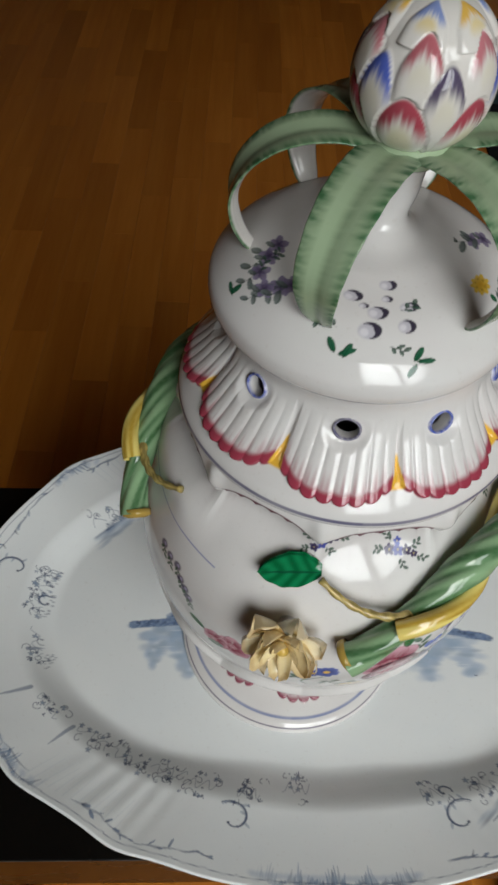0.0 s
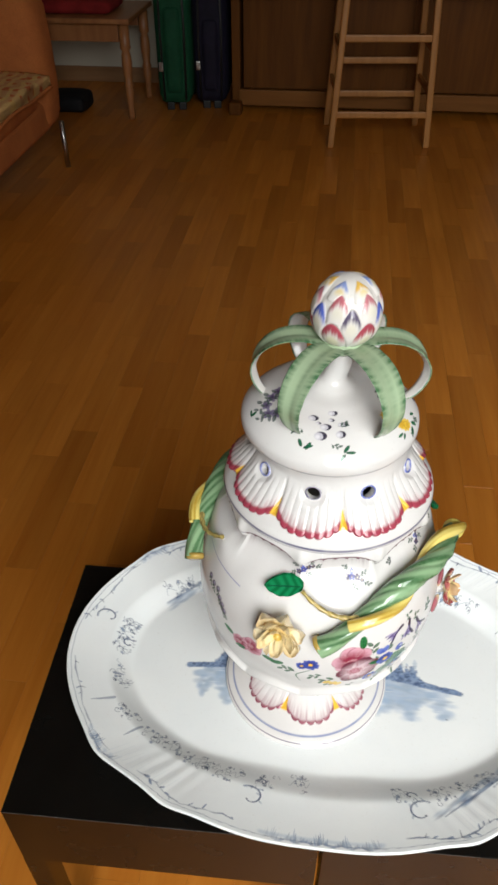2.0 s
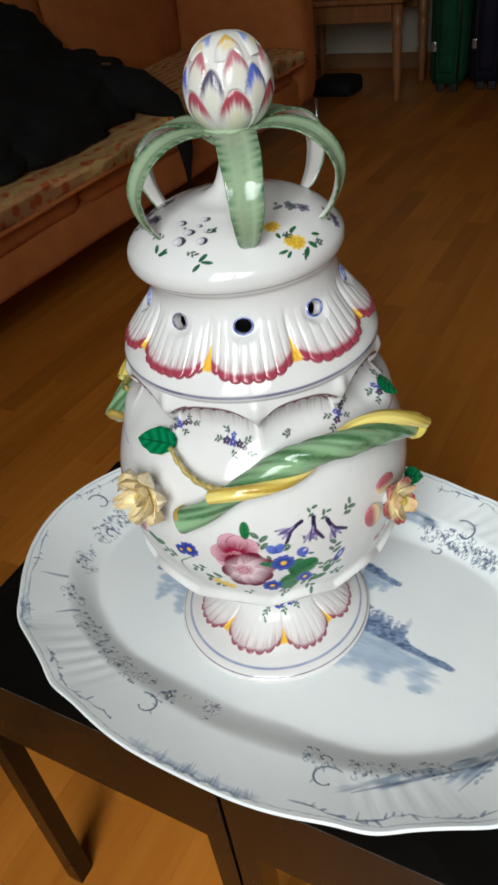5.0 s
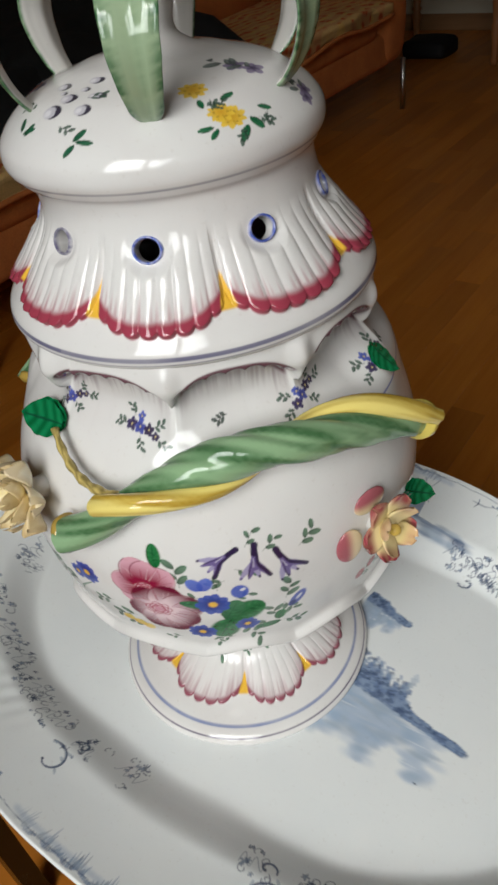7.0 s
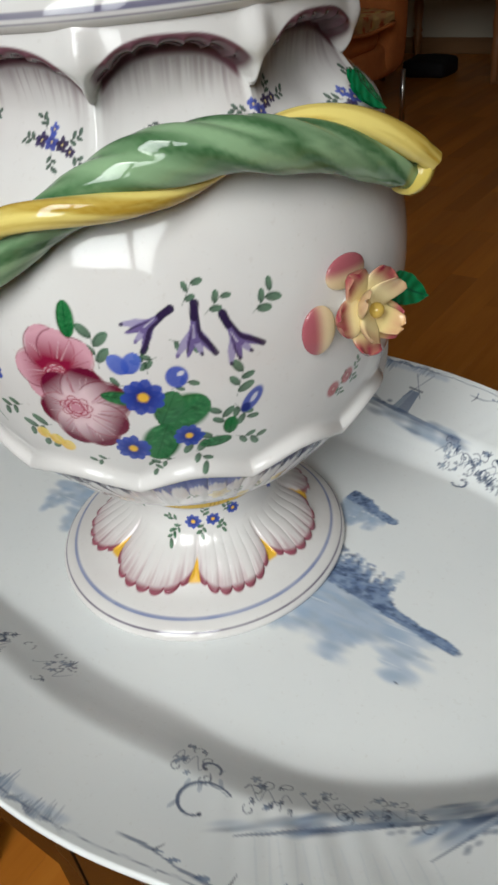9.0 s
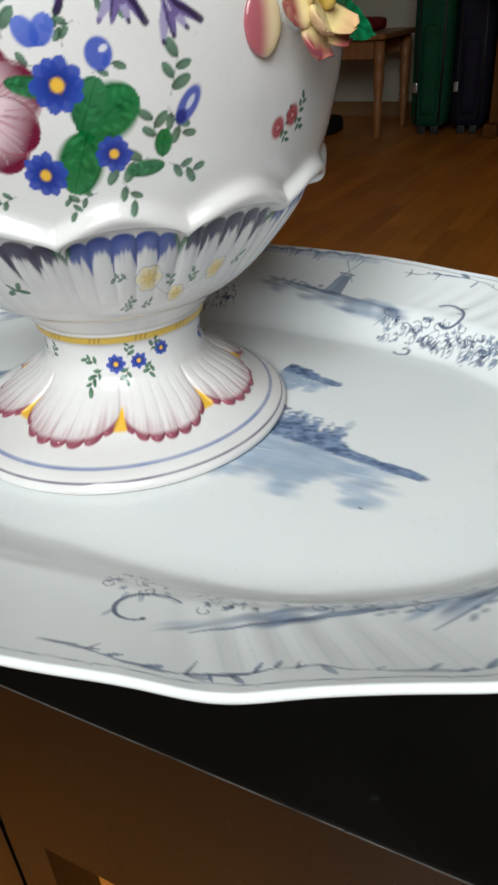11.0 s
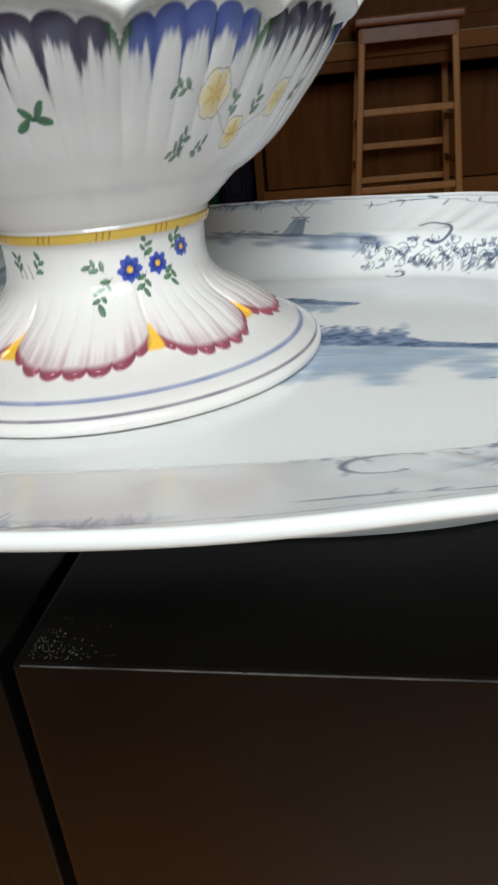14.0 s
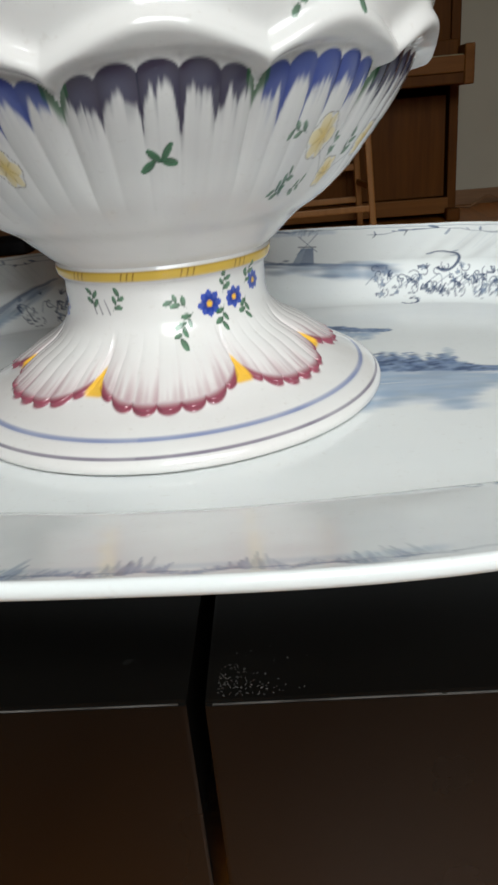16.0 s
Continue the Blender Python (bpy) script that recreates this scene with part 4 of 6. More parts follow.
cut = bore < 0.97
# the dome is shallow, its lower edge high over the waist, and sits a little off the middle
raised = zz + 0.0045 * sstep(0.819, 0.828, zz) * (1 - sstep(0.838, 0.862, zz)) - 0.0018 * sstep(0.860, 0.868, zz) * (1 - sstep(0.870, 0.880, zz))
pts = place(np.broadcast_to(th, zz.shape), r, raised)
pts[..., 0] -= 0.0042 * sstep(0.820, 0.832, zz) * (1 - sstep(0.872, 0.890, zz))
shell = grid_object("shell_skirt_and_dome", pts, col, M_VASE, lid, "white dome and flared skirt, magenta-edged shells, yellow points", skip=cut)
for n, (a, z) in enumerate(HOLES):
    bm = bmesh.new()
    rings = []
    ca = radians(a)
    out = Vector((math.sin(ca), -math.cos(ca), 0.38)).normalized()
    east = Vector((math.cos(ca), math.sin(ca), 0))
    up = out.cross(east) * -1 if out.cross(east).z < 0 else out.cross(east)
    base = spot(a, float(np.interp(z, lid_curve[:, 1], lid_curve[:, 0])) + 0.0004, z)
    for grow, depth in ((0.96, -0.0060), (0.90, -0.0012), (0.92, 0.0004), (1.00, 0.0010), (1.10, 0.0008), (1.20, -0.0012)):
        ring_v = []
        for i in range(28):
            t = 2 * math.pi * i / 28
            ring_v.append(bm.verts.new(base + east * (HW * grow * math.cos(t)) + up * (HH * grow * math.sin(t)) + out * depth))
        rings.append(ring_v)
    for lo, hi in zip(rings, rings[1:]):
        for i in range(28):
            bm.faces.new((lo[i], lo[(i + 1) % 28], hi[(i + 1) % 28], hi[i]))
    ink = (BLUE, (0.10, 0.09, 0.18))[n % 2 == 0] if n != 4 else BLUE

    def vent_colour(co, base=np.array(base), ink=ink, out=np.array(out)):
        depth = (co - base) @ out
        wob = np.sin(co[:, 2] * 1900 + co[:, 0] * 2300) * 0.5 + 0.5
        f = np.clip((depth > 0.0001) * (0.55 + 0.45 * wob), 0, 1)[:, None]
        return np.array(WHITE) * (1 - f) + np.array(ink) * f

    painted_part("vent_rim", bm, vent_colour, M_VASE, lid)

# bud on top
bud_rows = 150
t = np.linspace(0, math.pi, bud_rows)[:, None]
ang = np.linspace(-math.pi, math.pi, 200, endpoint=False)[None, :]
zb = 0.9300 - 0.0250 * np.cos(t)
rb = 0.0236 * np.sin(t) ** 0.86 * (1 + 0.07 * np.cos(t))
col = np.empty((bud_rows, 200, 3))
col[:] = (0.72, 0.69, 0.65)
lift = np.zeros((bud_rows, 200))
CRIMSON, DUSK = (0.34, 0.016, 0.045), (0.055, 0.035, 0.10)
BUD_ROWS = (
    (0.9490, 0.0055, 6, 0.60, 0.80, (YELLOW, SKYBLUE), (0.76, 0.60, 0.24)),
    (0.9355, 0.0135, 6, -0.27, 0.66, ((0.44, 0.09, 0.12), (0.48, 0.14, 0.17)), (0.72, 0.68, 0.55)),
    (0.9240, 0.0180, 6, 0.14, 0.62, (DUSK, BLUE), (0.70, 0.66, 0.53)),
    (0.9120, 0.0195, 6, -0.37, 0.88, (CRIMSON, CRIMSON), (0.70, 0.64, 0.42)),
)
for zc, hgt, count, turn, wide, inks, heart in BUD_ROWS:
    for i in range(count):
        ca = 2 * math.pi * (i + turn) / count
        da = (ang - ca + math.pi) % (2 * math.pi) - math.pi
        p = (zb - zc) / hgt
        w = wide * math.pi / count
        lean = np.clip(p, 0, 1)
        dd = np.where(p > 0, np.hypot(da / (w * (1 - 0.25 * lean**2)), lean), np.abs(da) / w)
        on = (1 - sstep(0.97, 1.0, dd)) * (p > -0.9) * (p < 1.0)
        rim = sstep(0.45, 0.80, dd + 0.06 * lean + 0.06 * np.sin(da * 70 + i) + 0.05 * np.sin(da * 31)) * (1 - sstep(0.90, 0.98, dd)) * sstep(0.0, 0.55, p)
        core = (1 - sstep(0.30, 0.62, dd)) * sstep(-0.4, 0.3, p) * 0.75
        ink = inks[i % 2]
        lift = np.where(on > 0.5, 0.0015 * np.clip(1 - dd**5, 0, 1) + 0.0003, lift)
        col = tint(col, (0.73, 0.70, 0.66), on)
        col = tint(col, heart, on * core)
        col = tint(col, ink, on * rim * 0.93)
pts = place(ang + 0 * zb, rb + lift, zb + 0 * ang)
pts[..., 1] += 0.0030
grid_object("bud_knob", pts, col, M_VASE, lid, "egg-shaped bud knob with painted magenta and blue petals")


def leaf_strap(deg, foot_deg, seed):
    """One arching acanthus leaf from under the bud down to the dome."""
    dabs = np.random.RandomState(seed).rand(100) ** 1.2
    way = [(0.006, 0.9035), (0.018, 0.9075), (0.032, 0.9085), (0.046, 0.9050), (0.0575, 0.8960), (0.0630, 0.8840), (0.0615, 0.8720), (0.0560, 0.8610), (0.0515, 0.8560)]
    curve = smooth_curve(way, 0.0011)
    n, m = len(curve), 22
    s = np.linspace(0, 1, n)
    wid = np.interp(s, [0, 0.12, 0.45, 0.75, 0.93, 1], [0.0090, 0.0120, 0.0112, 0.0088, 0.0060, 0.0034])
    tang = np.gradient(curve, axis=0)
    tang /= np.linalg.norm(tang, axis=1)[:, None]
    nr, nz = tang[:, 1] * -1, tang[:, 0]
    P = np.zeros((n, m, 3))
    C = np.zeros((n, m, 3))
    for j in range(m):
        a = 2 * math.pi * j / m
        x = math.cos(a)
        topside = math.sin(a) >= 0
        th_k = 0.0014 * math.sin(a)
        ridge = 0.0030 * (abs(x) ** 1.5) - 0.0009 + 0.0010 * math.exp(-((abs(x) - 0.45) / 0.25) ** 2)
        nick = 1 + 0.008 * np.sin(s * 60 + seed) * (abs(x) > 0.6)
        off = x * wid * nick
        out = th_k + ridge * np.sin(math.pi * np.clip(s * 1.02, 0, 1)) ** 0.4
        da = np.radians(deg + (foot_deg - deg) * s)
        rr, zz2 = curve[:, 0] + nr * out, curve[:, 1] + nz * out
        base = place(da, rr, zz2)
        base[:, 0] += np.cos(da) * off
        base[:, 1] += np.sin(da) * off
        P[:, j] = base
        streak = np.interp(s * 90 + 2.5 * abs(x) + 2 * np.sin(9 * s), np.arange(100), dabs)
        f = np.clip(sstep(0.40, 0.95, np.array(abs(x))) * (0.15 + 1.1 * streak) + 0.40 * math.exp(-((x - 0.05) / 0.13) ** 2) * (0.5 + streak), 0, 1)[:, None]
        green = np.array((0.33, 0.43, 0.275)) * (1 - f) + np.array((0.045, 0.130, 0.055)) * f
        white = np.array((0.74, 0.72, 0.68)) + 0 * s[:, None]
        C[:, j] = green if topside or abs(x) > 0.9 else white
    tidy = grid_object("leaf", P, C, M_VASE, lid)
    return tidy


for n, (a, f) in enumerate(((-31, -31), (35, 35), (96, 98), (158, 156), (-88, -89), (-147, -148))):
    leaf_strap(a, f, n * 7 + 1)
bm = turned([(0.002, 0.8990 - VASE_AT[2]), (0.012, 0.9000 - VASE_AT[2]), (0.0165, 0.9040 - VASE_AT[2]), (0.0150, 0.9085 - VASE_AT[2]), (0.010, 0.9100 - VASE_AT[2])], 28, at=(0.020 * 0.404, 0.009 * 0.404))
painted_part("calyx", bm, lambda co: np.tile(np.array((0.36, 0.46, 0.30)), (len(co), 1)), M_VASE, lid)


# twisted branch handles
def body_radius(z):
    return float(np.interp(z, body_curve[:, 1], body_curve[:, 0]))


HANDLE = ((2, 0.7030, 0.0090), (15, 0.7195, 0.0115), (27, 0.7305, 0.0130), (36, 0.7355, 0.0145), (46, 0.7390, 0.0150), (58.5, 0.7402, 0.0160), (70, 0.7380, 0.0160), (82, 0.7325, 0.0165), (95, 0.7180, 0.0165))


def branch_line(a0, a1, n=120):
    """Centre line of a handle: low at its start, rising round the belly and standing off it."""
    h = np.array(HANDLE)
    out = []
    for x in np.linspace(2, 95, n):
        z, off = float(np.interp(x, h[:, 0], h[:, 1])), float(np.interp(x, h[:, 0], h[:, 2]))
        out.append([a0 + (a1 - a0) * (x - 2) / 93, body_radius(z) + off, z])
    out = np.array(out)
    for _ in range(90):
        out[1:-1] = (out[:-2] + 2 * out[1:-1] + out[2:]) / 4
    return [tuple(float(c) for c in row) for row in out]


def stem_grid(name, points, radii, ridges, dark, light, twist, parent, seed):
    """A gnarled stem with long twisted ridges and brush streaks that follow them."""
    p = np.array([tuple(q) for q in points])
    n, m = len(p), 40
    d = np.gradient(p, axis=0)
    d /= np.linalg.norm(d, axis=1)[:, None]
    u = np.zeros_like(p)
    u[0] = np.cross(d[0], (0, 0, 1.0))
    for i in range(n):
        w = u[i - 1] if i else u[0]
        w = w - d[i] * (w @ d[i])
        u[i] = w / np.linalg.norm(w)
    w = np.cross(d, u)
    s = np.linspace(0, 1, n)[:, None]
    a = np.linspace(0, 2 * math.pi, m, endpoint=False)[None, :]
    ph = a * ridges + twist * s + seed
    rad = np.array(radii)[:, None] * (0.94 + 0.15 * np.abs(np.sin(ph / 2)) + 0.03 * np.sin(2.3 * ph + 9 * s) + 0.06 * np.sin(14 * s + seed))
    P = p[:, None] + u[:, None] * (rad * np.cos(a))[..., None] + w[:, None] * (rad * np.sin(a))[..., None]
    rs = np.random.RandomState(seed)
    f = np.clip(0.5 - 0.55 * np.sin(ph) + 0.30 * np.sin(3.1 * ph + 21 * s) + 0.35 * np.sin(7 * a + 1.9 * twist * s + 3 * np.sin(9 * s)) - 0.1, 0, 1)[..., None] * (0.8 + 0.2 * rs.rand(n, m, 1))
    C = np.array(light) * (1 - f) + np.array(dark) * f
    return grid_object(name, P, C, M_VASE, parent)


def branch_handle(a0, a1, mirror):
    group = thing("branch_handle", 0, 0, 0, "", "")
    group.parent = vase
    group.matrix_world = pose(*VASE_AT)
    tagged(group, "handle of twisted green and yellow branches")
    line = branch_line(a0, a1)
    for nm, rad, phase, lead, c0, c1 in (("green_stem", 0.0086, math.pi, 0.0022, (0.050, 0.135, 0.052), (0.26, 0.41, 0.23)), ("yellow_stem", 0.0044, 0.0, 0.0082, (0.45, 0.28, 0.03), (0.80, 0.66, 0.20))):
        pts, radii = [], []
        for i, (a, rr, z) in enumerate(line):
            s = i / (len(line) - 1)
            turn = phase + radians(90 - (93 * s - 8) * 5.0)
            pts.append(spot(a, rr + lead * math.cos(turn), z + lead * math.sin(turn)))
            radii.append(rad * (0.92 + 0.10 * math.sin(s * 9 + phase)) * (1 if s < 0.97 else 0.9))
        if nm == "yellow_stem":
            pts, radii = pts[14:], radii[14:]
        stem_grid(nm, pts, radii, 3 if nm == "green_stem" else 2, c0, c1, -34.0 if nm == "green_stem" else -16.0, group, 3)
    a, rr, z = line[0]
    p0, p1 = spot(*line[0]), spot(*line[4])
    d = (p0 - p1).normalized()
    bm = tube([p0 - d * 0.002, p0 + d * 0.0015, p0 + d * 0.0028], [0.0080, 0.0078, 0.0050], 20)
    painted_part("cut_end", bm, lambda co: np.tile(np.array((0.40, 0.27, 0.06)), (len(co), 1)), M_VASE, group, "yellow-brown cut end")
    p0, p1 = spot(*line[-1]), spot(*line[-5])
    d = (p0 - p1).normalized()
    bm = tube([p0 - d * 0.002, p0 + d * 0.0015, p0 + d * 0.0028], [0.0092, 0.0090, 0.0060], 20)
    painted_part("cut_end", bm, lambda co: np.tile(np.array((0.62, 0.50, 0.12)), (len(co), 1)), M_VASE, group, "yellow-brown cut end")
    # thin twig from the low end to a leaf on the shoulder
    twig = []
    for i in range(24):
        s = i / 23
        aa = a0 + mirror * (20 - 30 * s)
        zt = 0.7270 + 0.0125 * s ** 1.5 - 0.004 * math.sin(math.pi * s)
        twig.append(spot(aa, body_radius(zt) + 0.0080 + 0.005 * (1 - s), zt))
    bm = tube(twig, [(0.0024 - 0.0008 * i / 23) * (1 + 0.22 * math.sin(i * 1.7)) for i in range(24)], 12)
    painted_part("twig", bm, lambda co: np.array((0.62, 0.48, 0.16)) * (0.35 + 0.65 * np.sin(co[:, [0]] * 2200 + co[:, [2]] * 1500) ** 2), M_VASE, group)
    return group


def relief_leaf(a, z, length, width, turn, lift, seed, base=0.0025, name="relief_leaf"):
    """A moulded leaf lying on the pot, ribbed, with its tip lifted."""
    n, m = 26, 17
    P, C = np.zeros((2 * n, m, 3)), np.zeros((2 * n, m, 3))
    t = radians(turn)
    for i in range(n):
        s = i / (n - 1)
        w = width * math.sin(math.pi * min(1, s * 0.96 + 0.04)) ** 0.7 * (1 + 0.035 * math.sin(s * 24))
        for j in range(m):
            x = 2 * j / (m - 1) - 1
            u, v = s * length, x * w / 2
            east, up = u * math.cos(t) - v * math.sin(t), u * math.sin(t) + v * math.cos(t)
            zq = z + up
            aq = a + math.degrees(east / body_radius(z))
            h = base + lift * s * s + 0.0016 * (1 - x * x) + 0.0010 * abs(x) ** 3 + 0.0001 * math.cos(s * 30 + abs(x) * 6)
            for layer, hh in ((0, h), (1, h - 0.0018)):
                row = i if layer == 0 else 2 * n - 1 - i
                P[row, j] = spot(aq, body_radius(zq) + hh, zq)
                f = 0.5 + 0.5 * math.sin(s * 26 - abs(x) * 5 + seed)
                C[row, j] = np.array((0.003, 0.105, 0.032)) * (1 - f) + np.array((0.008, 0.20, 0.075)) * f
                if abs(x) < 0.1:
                    C[row, j] = (0.006, 0.06, 0.03)
    return grid_object(name, P, C, M_VASE, vase, "glossy dark green moulded leaf", closed=False)


def relief_flower(a, z, size, stand, palette, petals, seed, label, layers=3, wide=0.62, cup0=0.25, thick0=0.003, tip=0.04, start=0.35, first=0.0, curl=0.16, hem=None):
    """A modelled blossom of cupped petals standing off the pot."""
    rng = random.Random(seed)
    group = thing("flower", 0, 0, 0, "", "")
    group.parent = vase
    group.matrix_world = pose(*VASE_AT)
    tagged(group, label)
    centre = spot(a, body_radius(z) + stand, z)
    out = Vector((math.sin(radians(a)), -math.cos(radians(a)), 0.22)).normalized()
    east = Vector((math.cos(radians(a)), math.sin(radians(a)), 0))
    up = Vector((0, 0, 1)) - out * out.z
    up.normalize()
    for ring in range(layers):
        reach = size * (1.0 - 0.27 * ring)
        for i in range(petals - ring):
            ang = radians(first) + 2 * math.pi * (i + 0.5 * ring) / (petals - ring) + rng.uniform(-0.15, 0.15)
            cup = cup0 + 0.35 * ring + rng.uniform(-0.08, 0.1)
            n, m = 16, 16
            P, C = np.zeros((n, m, 3)), np.zeros((n, m, 3))
            core, rim_c = palette[(i + ring) % len(palette)]
            for r_i in range(n):
                s = r_i / (n - 1)
                w = reach * wide * math.sin(math.pi * (0.10 + (0.90 - tip) * s)) ** 0.8 * (1 if s < 1 else 0.3)
                thick = thick0 * math.sqrt(max(0.02, 1 - s**6)) * (1 if s < 1 else 0.3)
                for j in range(m):
                    t = 2 * math.pi * j / m
                    x = math.cos(t)
                    rad = reach * (0.10 + 0.90 * s) - reach * 0.06 * x * x * s
                    side = x * w / 2
                    hh = reach * cup * s * s * 1.1 + curl * reach * x * x * s * (1 + 0.3 * math.sin(5 * s + 2.1 * i)) + 0.03 * reach * math.sin(6 * s + i) + ring * size * 0.13 + thick * math.sin(t) / 2
                    du, dv = rad * math.cos(ang) - side * math.sin(ang), rad * math.sin(ang) + side * math.cos(ang)
                    P[r_i, j] = centre + east * du + up * dv + out * hh
                    f = np.clip((s - start) / 0.25, 0, 1) * (0.85 + 0.15 * math.sin(7 * x + i)) * (1.0 if ring == 0 else 0.45)
                    C[r_i, j] = np.array(core) * (1 - f) + np.array(rim_c) * f
                    if hem and (abs(x) > 0.9 or s > 0.93):
                        C[r_i, j] = 0.45 * C[r_i, j] + 0.55 * np.array(hem)
            grid_object("petal", P, C, M_VASE, group)
    bm = bmesh.new()
    bmesh.ops.create_uvsphere(bm, u_segments=14, v_segments=9, radius=size * 0.17)
    bm.transform(Matrix.Translation(centre + out * size * 0.32))
    painted_part("heart", bm, lambda co: np.tile(np.array((0.68, 0.46, 0.10)), (len(co), 1)), M_VASE, group)
    stalk = [spot(a, body_radius(z) - 0.002, z - 0.002), spot(a, body_radius(z) + stand * 0.5, z), centre + out * 0.002]
    bm = tube(stalk, [0.006, 0.005, 0.005], 12)
    painted_part("stalk", bm, lambda co: np.tile(np.array(WHITE), (len(co), 1)), M_VASE, group)
    return group


def lone_petal(a, z, half_wide, half_high, core, rim_c):
    """A thick round petal pressed flat on the pot, its outer half painted."""
    bm = bmesh.new()
    bmesh.ops.create_uvsphere(bm, u_segments=36, v_segments=22, radius=1)
    ca = radians(a)
    out, east = Vector((math.sin(ca), -math.cos(ca), 0)), Vector((math.cos(ca), math.sin(ca), 0))
    at = spot(a, body_radius(z) + 0.0012, z)
    share = []
    for v in bm.verts:
        x, y, h = v.co
        v.co = at + east * (x * half_wide) + Vector((0, 0, 1)) * (y * half_high) + out * (0.0022 * h + 0.0006 * x)
    side = np.array(east if half_high > half_wide else Vector((0, 0, -1)))

    def paint(co):
        t = ((co - np.array(at)) @ side) / min(half_wide, half_high)
        f = (1 - sstep(-0.45, 0.40, t))[:, None] * 0.90
        return np.array(core) * (1 - f) + np.array(rim_c) * f

    painted_part("petal", bm, paint, M_VASE, vase, "flat round petal, magenta and cream")


branch_handle(2.0, 95.0, 1)
branch_handle(-72.0, -165.0, -1)
CREAMS = (((0.80, 0.64, 0.28), (0.82, 0.76, 0.58)), ((0.80, 0.64, 0.30), (0.83, 0.77, 0.60)), ((0.80, 0.66, 0.36), (0.80, 0.66, 0.40)))
ROSES = (((0.78, 0.66, 0.36), (0.30, 0.016, 0.050)), ((0.80, 0.66, 0.34), (0.34, 0.030, 0.065)), ((0.78, 0.62, 0.28), (0.42, 0.07, 0.10)))
relief_flower(-14.0, 0.7085, 0.0210, 0.0085, CREAMS, 6, 3, "cream and yellow modelled blossom", 3, 0.80, 0.06, 0.0026, 0.12, 0.30, 20, 0.42, (0.62, 0.44, 0.22))
relief_flower(79.5, 0.6765, 0.0172, 0.0070, ROSES, 5, 4, "modelled blossom with magenta and yellow petals", 2, 0.86, 0.14, 0.0042, 0.18, 0.52, 182)
lone_petal(70.3, 0.6728, 0.0072, 0.0098, (0.76, 0.62, 0.38), (0.33, 0.045, 0.095))
lone_petal(78.0, 0.6905, 0.0095, 0.0066, (0.76, 0.62, 0.38), (0.33, 0.045, 0.095))
relief_leaf(-8.0, 0.7395, 0.027, 0.0150, 187, 0.006, 1)
relief_leaf(93.0, 0.6760, 0.017, 0.0130, -40, 0.010, 2)
relief_leaf(-88.0, 0.6720, 0.022, 0.0140, 215, 0.006, 3)
relief_leaf(97.0, 0.7500, 0.015, 0.0100, -72, 0.003, 4, 0.0095)

# ---- the platter ----
DISH = (0.107, 0.3580)
platter = thing("platter", DISH[0], DISH[1], TABLE_Z, "large oval white platter with blue printed landscapes and scrolls", "platter")
NP = 2200
PH = np.linspace(-math.pi, math.pi, NP, endpoint=False)[None, :]


def dish_outline(ph):
    """Reach of the rim: an oval with shallow bracket-shaped lobes."""
    base = (np.abs(np.cos(ph) / 0.2665) ** 2.05 + np.abs(np.sin(ph) / 0.186) ** 2.05) ** (-1 / 2.05)
    shape = 1.0
    for c in (41, 139, -41, -139):
        d = (np.degrees(ph) - c + 180) % 360 - 180
        shape = shape - 0.004 * np.exp(-((d / 6) ** 2)) + 0.016 * (np.exp(-(((d - 10) / 5) ** 2)) + np.exp(-(((d + 10) / 5) ** 2)))
    return base * (shape + 0.003 * np.cos(10 * ph))


def dish_well(ph):
    n = 2.35
    base = (np.abs(np.cos(ph) / 0.213) ** n + np.abs(np.sin(ph) / 0.126) ** n) ** (-1 / n)
    return base * (1 + 0.008 * np.cos(8 * ph))


def dish_shift(s):
    """The rim and the well are not quite about one middle: their offset at a share s of the rim's width."""
    return -0.0095 + 0.0005 * s, -0.002 - 0.006 * s


def dish_rise(s):
    """Height of the dish at a share of the rim's width, below 0 inside the well."""
    return 0.018 + 0.0155 * sstep(-0.26, 0.30, s) + 0.0170 * np.clip(s, 0, 1) ** 1.4


rows = []
out_r, well_r = dish_outline(PH), dish_well(PH)
flute = np.cos(PH * 92) * np.clip(-np.cos(4 * PH), 0, 1) ** 3
for s in np.linspace(0.0, 1, 118):
    rows.append((well_r * s + 0 * PH, dish_rise((s - 1) * well_r / (out_r - well_r)) + 0 * PH, 0.0))
for s in np.linspace(0, 1, 92)[1:]:
    rad = well_r + (out_r - well_r) * s
    rows.append((rad, dish_rise(np.array(s)) + flute * 0.00028 * math.sin(math.pi * s) ** 1.5 + 0 * PH, s))
top_z = rows[-1][1]
for k, dz in ((1.003, -0.0003), (1.006, -0.0012), (1.007, -0.0022), (1.005, -0.0032), (0.999, -0.0039)):
    rows.append((out_r * k, top_z + dz, 1.0))
for s in (0.85, 0.7, 0.55, 0.4, 0.28, 0.18, 0.10, 0.05, 0.0):
    rad = well_r + (out_r - well_r) * s
    rows.append((rad * 0.998, dish_rise(np.array(s)) - 0.0062 + 0 * PH, s))
for k, z in ((0.965, 0.0105), (0.955, 0.0012), (0.945, 0.0002), (0.925, 0.0002), (0.915, 0.0012), (0.905, 0.0110), (0.5, 0.0120), (0.02, 0.0120)):
    rows.append((well_r * k, z + 0 * PH, 0.0))
DR = np.vstack([a for a, _, _ in rows])
DZ = np.vstack([z for _, z, _ in rows])
share = np.array([k for _, _, k in rows])[:, None]
DX, DY = DR * np.cos(PH) + dish_shift(share)[0], DR * np.sin(PH) + dish_shift(share)[1]
col = np.empty(DR.shape + (3,))
